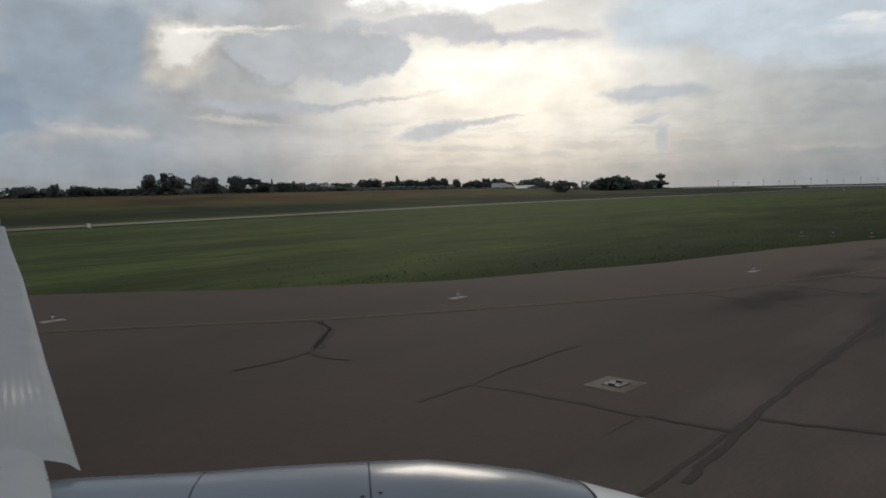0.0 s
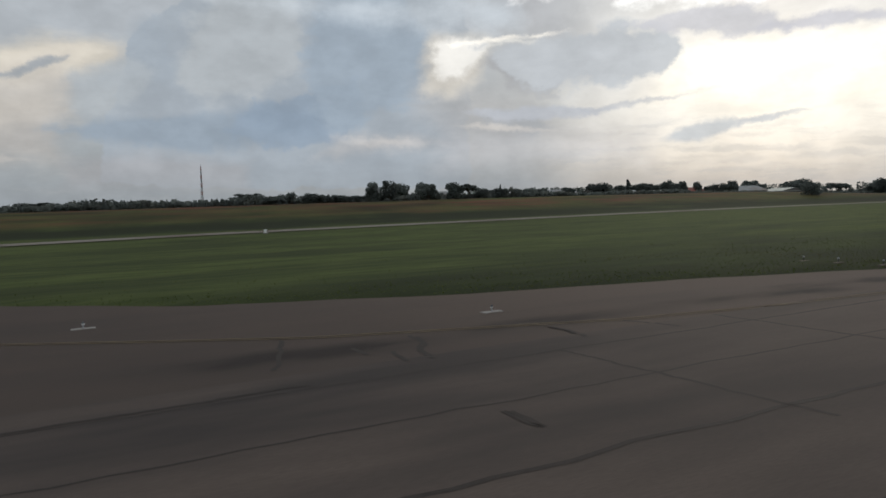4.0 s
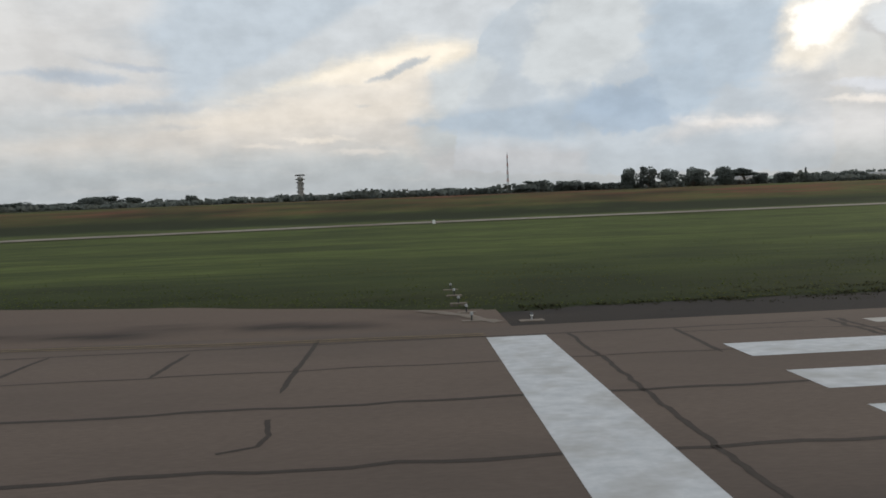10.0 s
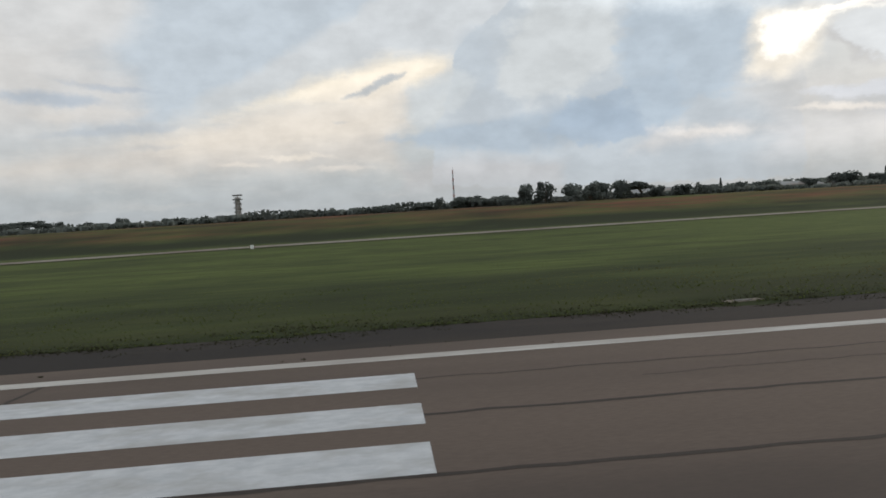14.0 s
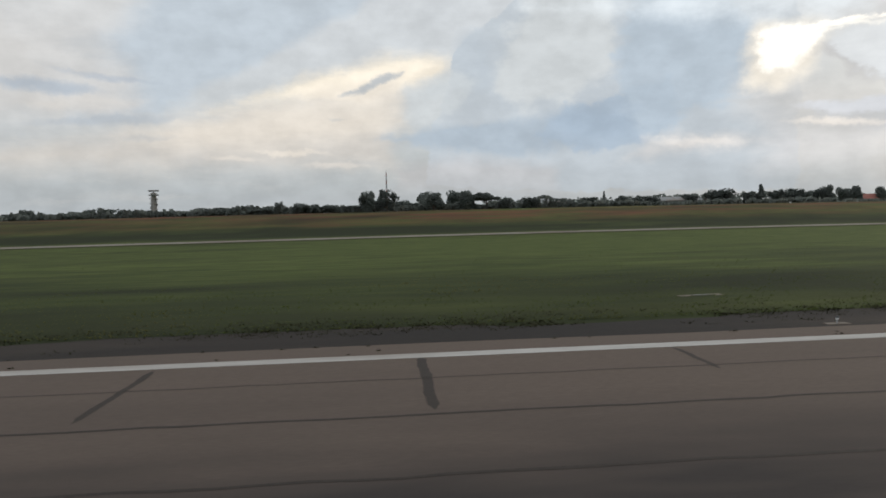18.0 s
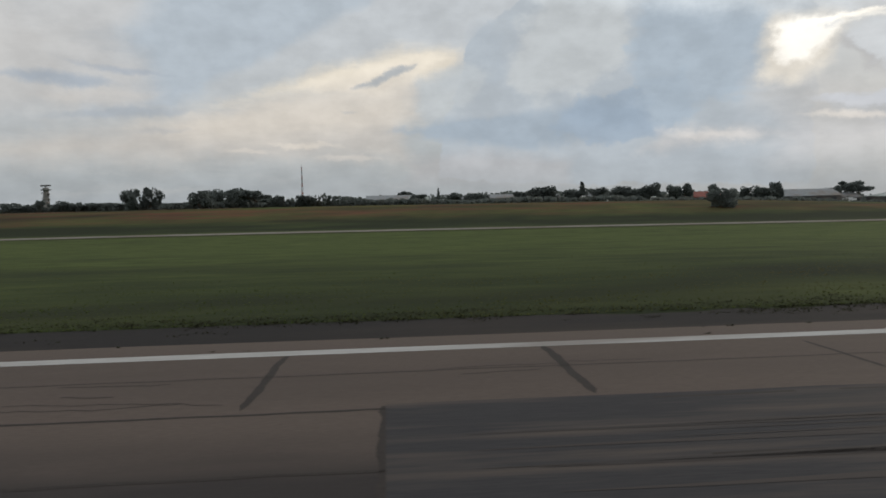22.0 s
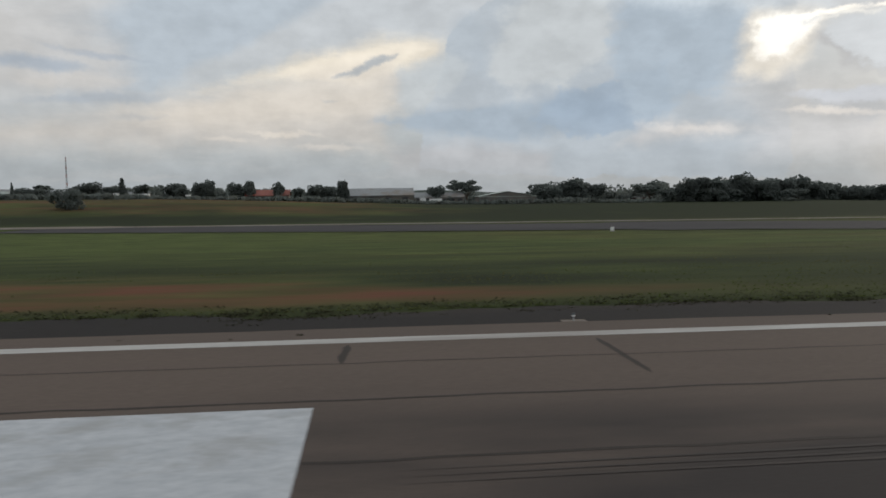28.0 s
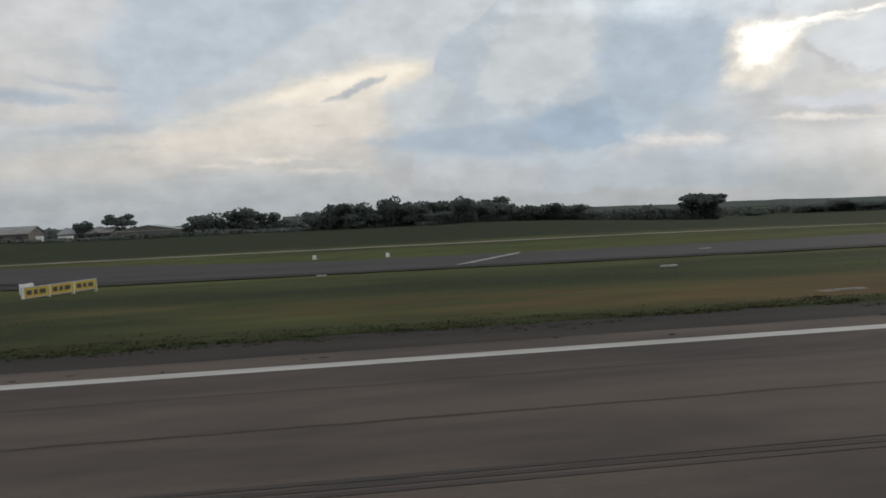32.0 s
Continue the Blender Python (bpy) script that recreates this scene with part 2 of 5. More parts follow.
clouds += [
    ((0.591, 0.571, 0.564), 0.6, 1.4, 0, [(1.8, 3.5), (5.3, 4.0), (14.3, 3.3), (14.2, 1.0), (1.7, 1.5)]),
    ((0.694, 0.663, 0.634), 0.6, 1.4, 0.4, [(18.9, 3.1), (20.9, 4.8), (26.0, 5.1), (29.6, 4.4), (29.6, 3.6), (22.1, 3.5)]),
    ((0.74, 0.701, 0.656), 0.35, 0.6, 0, [(22.1, 4.6), (25.6, 4.7), (26.0, 4.4), (22.7, 4.1)]),
]
# The break before the sun and the clouds round it.
clouds += [
    ((0.709, 0.678, 0.641), 0.5, 3, 0.2, [(27.1, 8.7), (30.4, 8.8), (36.3, 7.3), (39.3, 4.5), (33.1, 5.1), (27.1, 6.4)]),
    ((0.927, 0.856, 0.74), 0.9, 1.6, 0.4, [(27.3, 9.7), (28.4, 12.4), (31.8, 12.4), (33.1, 11.7), (32.1, 9.1), (29.6, 7.7), (27.5, 8.3)]),
    ((1.321, 1.263, 1.151), 0.95, 0.8, 0.4, [(28.1, 9.7), (28.7, 11.6), (30.0, 12.1), (32.6, 11.8), (33.1, 11.5), (31.8, 10.1), (30.8, 9.4), (29.1, 9.0)]),
    ((1.379, 1.318, 1.178), 0.8, 0.4, 0, [(32.4, 11.5), (33.8, 11.9), (36.3, 11.8), (36.3, 11.4), (34.1, 11.4)]),
    ((0.578, 0.571, 0.564), 0.85, 1, 0.8, [(31.8, 10.1), (32.5, 11.0), (34.1, 11.3), (37.5, 11.0), (39.3, 9.3), (37.5, 7.8), (34.1, 8.3)]),
]
clouds += [
    ((0.555, 0.565, 0.565), 0.7, 0.5, 0, [(26.7, 7.2), (28.9, 7.4), (31.4, 7.3), (30.3, 7.1), (27.8, 6.9)]),
    ((0.529, 0.552, 0.565), 0.7, 0.8, 0.3, [(31.0, 6.6), (36.3, 6.5), (37.5, 5.2), (35.3, 4.4), (33.1, 5.2)]),
    ((0.529, 0.552, 0.565), 0.5, 2, 0, [(26.7, 3.0), (30.3, 3.2), (30.3, 1.9), (27.4, 1.8)]),
    ((0.853, 0.91, 0.942), 0.75, 2.4, 0.4, [(12.0, 18.4), (34.0, 19.1), (34.7, 15.1), (41.6, 15.2), (40.7, 13.6), (38.0, 12.6), (33.2, 12.4), (27.7, 12.9), (11.7, 14.8)]),
    ((1.853, 1.805, 1.677), 0.95, 1.2, 0.5, [(34.4, 14.7), (35.3, 18.3), (40.0, 18.0), (38.2, 15.4)]),
]
clouds += [
    ((1.906, 1.857, 1.725), 0.97, 1, 0.5, [(38.4, 12.2), (42.6, 14.4), (45.4, 18.4), (63.0, 16.0), (61.6, 13.4), (57.1, 12.1), (49.1, 13.0), (43.6, 12.3)]),
    ((1.765, 1.627, 1.397), 0.85, 0.35, 0, [(29.3, 12.0), (33.2, 12.1), (38.4, 12.6), (38.9, 12.3), (33.6, 11.7), (29.7, 11.6)]),
    ((1.765, 1.597, 1.29), 0.6, 4, 0, [(44.8, 10.1), (50.7, 10.8), (62.2, 9.9), (62.7, 4.9), (52.5, 4.8), (44.2, 6.8)]),
    ((1.765, 1.688, 1.481), 0.8, 1.8, 0.2, [(45.8, 8.3), (46.9, 10.3), (52.7, 10.2), (59.6, 10.2), (62.1, 9.2), (56.5, 7.4), (50.5, 6.9)]),
    ((0.774, 0.798, 0.809), 0.9, 0.9, 0.8, [(32.2, 11.1), (33.2, 11.6), (36.2, 12.1), (42.3, 12.4), (45.9, 11.6), (46.8, 10.3), (44.9, 8.8), (41.3, 8.0), (36.1, 8.2), (33.5, 9.3)]),
]
clouds += [
    ((0.909, 0.888, 0.898), 0.85, 0.6, 0.5, [(43.4, 12.1), (46.6, 12.9), (49.1, 13.4), (52.4, 12.6), (54.3, 11.4), (53.9, 10.2), (50.3, 10.8), (46.1, 10.9)]),
    ((0.888, 0.867, 0.898), 0.85, 0.6, 0.4, [(50.3, 11.3), (53.9, 11.8), (59.7, 11.5), (63.6, 10.4), (61.5, 10.1), (57.8, 10.5), (53.9, 10.1)]),
    ((0.957, 1.065, 1.146), 0.8, 1.6, 0.3, [(62.2, 10.3), (61.2, 12.3), (63.3, 13.4), (70.1, 13.9), (71.8, 8.8)]),
    ((0.873, 0.931, 0.996), 0.5, 0.6, 0, [(62.5, 10.2), (64.3, 10.7), (68.5, 10.6), (68.5, 10.1), (64.9, 9.8)]),
    ((0.718, 0.74, 0.78), 0.8, 0.4, 0, [(30.8, 6.6), (34.2, 6.9), (39.5, 6.8), (40.7, 6.1), (35.9, 5.8), (33.3, 5.9)]),
]
clouds += [
    ((0.718, 0.74, 0.78), 0.8, 0.35, 0, [(39.0, 6.6), (42.9, 7.0), (49.1, 7.4), (44.6, 6.7), (40.3, 6.1)]),
    ((0.7, 0.75, 0.79), 0.7, 0.6, 0, [(45.2, 3.8), (46.7, 4.7), (50.5, 5.3), (50.9, 4.7), (48.3, 3.7)]),
    ((0.736, 0.769, 0.809), 0.7, 0.3, 0, [(50.5, 5.2), (53.7, 5.5), (55.5, 5.4), (52.9, 5.0), (50.6, 4.7)]),
    ((0.7, 0.75, 0.809), 0.7, 0.6, 0, [(60.8, 6.8), (62.1, 7.2), (67.8, 7.2), (69.4, 6.4), (66.5, 6.0), (62.8, 6.0)]),
    ((0.793, 0.808, 0.849), 0.7, 0.3, 0, [(62.9, 4.5), (63.8, 4.9), (65.9, 5.1), (64.4, 4.5)]),
]
clouds += [
    ((0.774, 0.808, 0.849), 0.6, 0.4, 0, [(64.7, 3.0), (65.1, 4.5), (65.9, 4.2), (65.7, 2.7), (65.2, 2.4)]),
    ((0.888, 0.856, 0.846), 0.45, 3.5, 0, [(29.0, 5.8), (35.9, 5.7), (44.6, 5.0), (44.4, 1.8), (28.8, 2.4)]),
    ((1.114, 1.031, 0.941), 0.35, 0.6, 0, [(20.8, 4.8), (22.3, 5.0), (27.9, 4.4), (27.2, 3.9), (22.6, 4.3)]),
    ((1.187, 1.078, 0.952), 0.5, 0.4, 0, [(29.9, 5.7), (33.3, 5.7), (38.5, 5.0), (33.3, 5.0)]),
]
# Thin clouds past the sun.
clouds += [
    ((1.532, 1.449, 1.293), 0.6, 0.3, 0, [(73.1, 10.5), (73.8, 10.7), (74.5, 10.5)]),
    ((0.939, 1.042, 1.118), 0.8, 2, 0, [(68.3, 10.1), (70.2, 14.7), (83.4, 12.8), (83.5, 7.1), (71.4, 8.3)]),
    ((1.17, 1.17, 1.17), 0.6, 0.8, 0, [(74.5, 9.9), (79.5, 10.4), (83.5, 9.5), (83.5, 8.4), (79.5, 9.2)]),
    ((1.532, 1.449, 1.293), 0.6, 0.4, 0, [(76.2, 10.6), (77.2, 10.9), (79.8, 10.7), (79.2, 10.3)]),
    ((0.845, 0.825, 0.825), 0.6, 0.4, 0, [(70.3, 6.5), (72.5, 7.1), (74.6, 6.8), (73.5, 6.6)]),
]
clouds += [
    ((0.884, 0.864, 0.864), 0.5, 0.4, 0, [(75.6, 6.4), (77.3, 6.6), (78.6, 6.3), (76.7, 6.2)]),
    ((0.989, 0.915, 0.806), 0.5, 0.6, 0, [(70.3, 2.4), (74.6, 2.6), (79.4, 2.2), (74.7, 2.1)]),
]
for colour, most, edge, puff, corners in clouds:
    sky = wmix(wmath("MULTIPLY", bank(corners, edge, puff), most), sky, colour)
haze = wrange(elevation, 4.0, 0.0)
sky = wmix(wmath("MULTIPLY", haze, 0.65), sky, wmix(glow, (0.43, 0.465, 0.487), (0.7, 0.66, 0.6)))
shade = wmath("ADD", wrange(folds, -0.22, 0.22, 0.92, 1.08), wrange(shreds, -0.22, 0.22, -0.025, 0.025))
bright = wn.new("ShaderNodeVectorMath")
bright.operation = "SCALE"
wl.new(sky, bright.inputs[0])
wl.new(shade, bright.inputs["Scale"])
sky = bright.outputs[0]
background = wn.new("ShaderNodeBackground")
background.inputs["Strength"].default_value = 1.0
wl.new(sky, background.inputs["Color"])
wl.new(background.outputs[0], wn.new("ShaderNodeOutputWorld").inputs[0])

sun = new("sun", bpy.data.lights.new("sun", "SUN"))
sun.data.energy, sun.data.angle, sun.data.color = 0.45, radians(14), (1.0, 0.88, 0.72)
sun.matrix_world = look((0, 0, 0), (-math.sin(radians(SUN_AZ)), -math.cos(radians(SUN_AZ)), -math.tan(radians(SUN_EL))))


# ---- materials ----
def material(name, a, b, size=1.0, rough=0.8, bump=0.0, c=None, size_c=0.1, stretch=(1, 1, 1), metal=0.0, amount_c=1.0, per_piece=0.0, mask="", spec=0.5, through=0.0, d=None, mask_d=""):
    """A surface that wanders from colour a to b with grain of a given size, with large patches of c."""
    m = bpy.data.materials.new(name)
    m.use_nodes = True
    n, l = m.node_tree.nodes, m.node_tree.links
    bsdf = n["Principled BSDF"]
    co = n.new("ShaderNodeTexCoord")
    mp = n.new("ShaderNodeMapping")
    mp.inputs["Scale"].default_value = stretch
    l.new(co.outputs["Object"], mp.inputs[0])

    def noise_of(scale, detail=5.0):
        t = n.new("ShaderNodeTexNoise")
        t.inputs["Scale"].default_value = scale
        t.inputs["Detail"].default_value = detail
        t.inputs["Roughness"].default_value = 0.62
        l.new(mp.outputs[0], t.inputs["Vector"])
        return t

    def ramp(fac, lo, hi):
        r = n.new("ShaderNodeMapRange")
        l.new(fac, r.inputs[0])
        r.inputs[1].default_value, r.inputs[2].default_value = lo, hi
        return r.outputs[0]

    def mixed(fac, p, q):
        x = n.new("ShaderNodeMix")
        x.data_type = "RGBA"
        for i, s in ((0, fac), (6, p), (7, q)):
            if isinstance(s, tuple):
                x.inputs[i].default_value = (*s, 1)
            elif isinstance(s, float):
                x.inputs[i].default_value = s
            else:
                l.new(s, x.inputs[i])
        return x.outputs[2]

    grain = noise_of(1.0 / size)
    colour = mixed(ramp(grain.outputs["Fac"], 0.32, 0.68), a, b)
    if c:
        big = noise_of(size_c, 4.0)
        fac = ramp(big.outputs["Fac"], 0.4 if mask else 0.48, 0.62 if mask else 0.66)
        k = n.new("ShaderNodeMath")
        k.operation = "MULTIPLY"
        l.new(fac, k.inputs[0])
        k.inputs[1].default_value = amount_c
        if mask:
            at = n.new("ShaderNodeAttribute")
            at.attribute_name = mask
            k2 = n.new("ShaderNodeMath")
            k2.operation = "MULTIPLY_ADD"
            l.new(fac, k2.inputs[0])
            k2.inputs[1].default_value, k2.inputs[2].default_value = 0.95, 0.3
            k = n.new("ShaderNodeMath")
            k.operation = "MULTIPLY"
            k.use_clamp = True
            l.new(k2.outputs[0], k.inputs[0])
            l.new(at.outputs["Fac"], k.inputs[1])
        colour = mixed(k.outputs[0], colour, c)
    if d:
        at = n.new("ShaderNodeAttribute")
        at.attribute_name = mask_d
        colour = mixed(at.outputs["Fac"], colour, d)
    if per_piece:
        info = n.new("ShaderNodeObjectInfo")
        hsv = n.new("ShaderNodeHueSaturation")
        r = n.new("ShaderNodeMapRange")
        l.new(info.outputs["Random"], r.inputs[0])
        r.inputs[3].default_value, r.inputs[4].default_value = 1 - per_piece, 1 + per_piece
        l.new(r.outputs[0], hsv.inputs["Value"])
        l.new(colour, hsv.inputs["Color"])
        colour = hsv.outputs[0]
    l.new(colour, bsdf.inputs["Base Color"])
    bsdf.inputs["Metallic"].default_value = metal
    bsdf.inputs["Specular IOR Level"].default_value = spec
    rr = n.new("ShaderNodeMapRange")
    l.new(grain.outputs["Fac"], rr.inputs[0])
    rr.inputs[3].default_value, rr.inputs[4].default_value = rough * 0.85, min(1.0, rough * 1.12)
    l.new(rr.outputs[0], bsdf.inputs["Roughness"])
    if bump:
        bp = n.new("ShaderNodeBump")
        bp.inputs["Strength"].default_value = bump
        bp.inputs["Distance"].default_value = size * 0.3
        l.new(grain.outputs["Fac"], bp.inputs["Height"])
        l.new(bp.outputs[0], bsdf.inputs["Normal"])
    if through:
        thin = n.new("ShaderNodeBsdfTranslucent")
        l.new(colour, thin.inputs["Color"])
        both = n.new("ShaderNodeMixShader")
        both.inputs[0].default_value = through
        l.new(bsdf.outputs[0], both.inputs[1])
        l.new(thin.outputs[0], both.inputs[2])
        l.new(both.outputs[0], n["Material Output"].inputs["Surface"])
    return m


ASPHALT = material("worn_asphalt", (0.118, 0.091, 0.075), (0.15, 0.117, 0.097), 0.05, 0.9, 0.2, (0.05, 0.043, 0.04), 0.22, (0.3, 1, 1), mask="rubber", spec=0.12)
APRON = material("dusty_asphalt", (0.108, 0.081, 0.066), (0.138, 0.104, 0.084), 0.06, 0.9, 0.2, (0.085, 0.069, 0.06), 0.13, (0.35, 1, 1), spec=0.12, amount_c=0.7, d=(0.036, 0.029, 0.026), mask_d="damp_and_dark")
SHOULDER = material("oiled_shoulder", (0.022, 0.02, 0.019), (0.036, 0.031, 0.028), 0.08, 0.95, 0.3, (0.048, 0.039, 0.033), 0.2, (0.25, 1, 1), spec=0.12)
PATCH = material("fresh_asphalt", (0.04, 0.038, 0.04), (0.06, 0.056, 0.056), 0.06, 0.88, 0.2, (0.1, 0.082, 0.07), 1.2, (0.12, 1.3, 1), spec=0.15)
SEAL = material("crack_seal", (0.036, 0.029, 0.025), (0.054, 0.044, 0.038), 0.1, 0.8, 0.1, spec=0.15)
RUBBER = material("tyre_rubber", (0.056, 0.049, 0.046), (0.08, 0.067, 0.06), 0.3, 0.85, 0.05, None, 0.1, (0.05, 1, 1), spec=0.12)
PAINT = material("runway_paint", (0.41, 0.43, 0.45), (0.54, 0.555, 0.57), 0.22, 0.7, 0.05, (0.37, 0.372, 0.37), 1.1, (0.7, 1.0, 1), spec=0.2)
OLD_PAINT = material("worn_line_paint", (0.4, 0.385, 0.36), (0.5, 0.485, 0.46), 0.4, 0.8, 0.05, (0.3, 0.275, 0.25), 0.25, (0.4, 1.5, 1), spec=0.15)
YELLOW = material("yellow_paint", (0.21, 0.158, 0.088), (0.15, 0.118, 0.08), 0.3, 0.85, 0.05, spec=0.15)
GRASS = material("grass", (0.056, 0.075, 0.025), (0.112, 0.136, 0.047), 1.6, 1.0, 0.1, (0.165, 0.07, 0.046), 0.16, (0.35, 1.2, 1), amount_c=1.0, mask="soil", spec=0.03, d=(0.028, 0.033, 0.02), mask_d="scrub")
BLADE = material("grass_blade", (0.084, 0.106, 0.038), (0.118, 0.142, 0.053), 3.0, 1.0, 0.0, (0.14, 0.13, 0.06), 0.05, spec=0.03, through=0.55)
TAXI = material("taxiway_asphalt", (0.05, 0.046, 0.047), (0.066, 0.061, 0.061), 0.2, 0.9, 0.2, (0.045, 0.042, 0.042), 0.04, (0.2, 1, 1), spec=0.12)
PALE_ROAD = material("pale_road", (0.22, 0.195, 0.165), (0.27, 0.24, 0.205), 0.4, 0.9, 0.2, (0.17, 0.14, 0.115), 0.05, spec=0.12)
# Distance haze is put into the leaf colour: paler and cooler than real foliage.
HAZED_LEAF = material("hazed_leaves", (0.14, 0.162, 0.15), (0.182, 0.2, 0.184), 1.5, 0.9, 0.0, (0.168, 0.176, 0.152), 0.15, per_piece=0.2, spec=0.1, through=0.6)
BARK = material("bark", (0.1, 0.08, 0.06), (0.17, 0.14, 0.11), 0.3, 0.9, 0.3)
ROOF = material("metal_roof", (0.2, 0.21, 0.212), (0.28, 0.29, 0.29), 1.0, 0.7, 0.1, (0.19, 0.16, 0.135), 0.12, per_piece=0.15)
ROOF_GREEN = material("green_roof", (0.3, 0.34, 0.31), (0.38, 0.42, 0.38), 1.0, 0.6, 0.1, (0.24, 0.24, 0.2), 0.15)
ROOF_RED = material("red_roof", (0.25, 0.075, 0.055), (0.33, 0.11, 0.08), 1.0, 0.7, 0.1, (0.2, 0.08, 0.06), 0.2)
WALL = material("plaster_wall", (0.13, 0.125, 0.115), (0.18, 0.172, 0.16), 0.8, 0.85, 0.1, (0.22, 0.19, 0.155), 0.2, per_piece=0.2)
WHITE_PAINT = material("white_paint", (0.7, 0.7, 0.68), (0.8, 0.8, 0.79), 0.3, 0.6, 0.05, (0.55, 0.5, 0.44), 0.6)
DARK = material("dark_opening", (0.03, 0.03, 0.032), (0.05, 0.05, 0.05), 0.5, 0.4)
SLAB = material("weathered_slab", (0.17, 0.145, 0.12), (0.22, 0.19, 0.165), 0.2, 0.95, 0.2, (0.12, 0.1, 0.08), 0.8, spec=0.1)
CONCRETE = material("concrete", (0.27, 0.255, 0.235), (0.36, 0.345, 0.32), 0.2, 0.9, 0.2, (0.19, 0.16, 0.135), 0.8, spec=0.2)
STEEL = material("galvanised_steel", (0.32, 0.33, 0.34), (0.42, 0.43, 0.44), 0.2, 0.5, 0.05, metal=0.5)
DARK_STEEL = material("dark_cast_iron", (0.08, 0.075, 0.07), (0.12, 0.11, 0.1), 0.1, 0.6, 0.1)
RED_STEEL = material("red_mast_paint", (0.27, 0.12, 0.1), (0.33, 0.16, 0.13), 0.4, 0.6)
SIGN_YELLOW = material("sign_yellow", (0.44, 0.31, 0.035), (0.52, 0.38, 0.06), 0.4, 0.5)
BLACK = material("black_paint", (0.02, 0.02, 0.02), (0.035, 0.035, 0.035), 0.2, 0.5)
COWL = material("cowl_paint", (0.19, 0.225, 0.275), (0.22, 0.25, 0.295), 0.3, 0.2, 0.0, (0.17, 0.19, 0.22), 0.5, spec=0.16)
SKIN = material("aircraft_paint", (0.66, 0.67, 0.68), (0.72, 0.73, 0.735), 0.3, 0.34, 0.0, (0.6, 0.6, 0.59), 0.9)
BARE = material("polished_alloy", (0.64, 0.645, 0.65), (0.72, 0.725, 0.73), 0.4, 0.36, 0.0, (0.55, 0.54, 0.52), 0.8, metal=0.5)
GLASS = material("dark_glass", (0.05, 0.06, 0.07), (0.07, 0.08, 0.09), 0.5, 0.15)


# ---- helpers for meshes ----
def part(name, bm, mat, parent=None, label="", smooth=False):
    """Links a bmesh as one mesh object, under a thing or a part."""
    me = bpy.data.meshes.new(name)
    bmesh.ops.scale(bm, vec=(U, U, U), verts=bm.verts)
    bm.to_mesh(me)
    bm.free()
    me.materials.append(mat)
    if smooth:
        me.polygons.foreach_set("use_smooth", [True] * len(me.polygons))
    ob = new(name, me)
    if parent is not None:
        ob.parent = parent
    if label:
        tagged(ob, label)
    return ob


def sheet(name, verts, faces, mat, parent=None, label=""):
    """A mesh from computed points (in paces)."""
    me = bpy.data.meshes.new(name)
    me.from_pydata([(x * U, y * U, z * U) for x, y, z in verts], [], faces)
    me.materials.append(mat)
    me.update()
    ob = new(name, me)
    if parent is not None:
        ob.parent = parent
    if label:
        tagged(ob, label)
    return ob


def thing(name, x, y, z, turn=0.0, label="", category="", group="", kind=""):
    ob = new(name)
    ob.matrix_basis = pose(x * U, y * U, z * U, 0, 0, turn)
    return tagged(ob, label, category, group, kind)


def box(bm, x0, x1, y0, y1, z0, z1, bevel=0.0):
    made = bmesh.ops.create_cube(bm, size=1.0)["verts"]
    for v in made:
        v.co = Vector(((x0 + x1) / 2 + v.co.x * (x1 - x0), (y0 + y1) / 2 + v.co.y * (y1 - y0), (z0 + z1) / 2 + v.co.z * (z1 - z0)))
    if bevel:
        edges = {e for v in made for e in v.link_edges}
        bmesh.ops.bevel(bm, geom=list(edges), offset=bevel, segments=1, affect="EDGES")
    return bm


def boxed(*a, **k):
    return box(bmesh.new(), *a, **k)


def tube(bm, a, b, r0, r1, sides=8):
    """A tapered round bar from a to b."""
    a, b = Vector(a), Vector(b)
    m = Matrix.Translation((a + b) / 2) @ (b - a).to_track_quat("Z", "Y").to_matrix().to_4x4()
    bmesh.ops.create_cone(bm, cap_ends=True, segments=sides, radius1=r0, radius2=r1, depth=(b - a).length, matrix=m)
    return bm


def smooth(a, b, x):
    q = min(1.0, max(0.0, (x - a) / (b - a)))
    return q * q * (3 - 2 * q)


def ground_z(x, y):
    """Height of the natural ground: falls from the runway's shoulder to a hollow, then climbs a bank."""
    a = abs(y)
    dip = 2.4 + 1.4 * smooth(120, 480, x)
    z = -0.015 * min(a, 27) - 0.01
    if a > 25:
        z -= (dip - 0.4) * smooth(25, 150, a) ** 0.8
    z += (6.6 - 4.6 * smooth(330, 520, x)) * smooth(205, 325, a)
    z -= (6.5 * smooth(690, 880, x) + 0.012 * max(0, min(x, 2200) - 880)) * smooth(100, 350, a)
    return z


CAMBER = 0.015


def crown(y):
    return -CAMBER * abs(y)


# ---- ground ----
def ground_lines():
    xs = [-4500, -3000, -2000, -1300, -900, -600, -400, -300, -220, -160] + list(range(-120, 900, 4)) + [920, 960, 1020, 1100, 1200, 1350, 1550, 1800, 2200, 3000, 4500]
    near = [28 + 2 * i for i in range(30)] + [88 + 4 * i for i in range(16)] + [152 + 8 * i for i in range(26)]
    far = [370, 400, 440, 500, 580, 680, 800, 950, 1150, 1400, 1800, 2300, 3000, 4500]
    ys = [-q for q in reversed(far)] + [-360, -320, -280, -240, -200, -150, -110, -80, -60, -48, -40, -30, -20, -8, 0, 8, 16, 22, 25] + near + far
    return xs, ys


gx, gy = ground_lines()


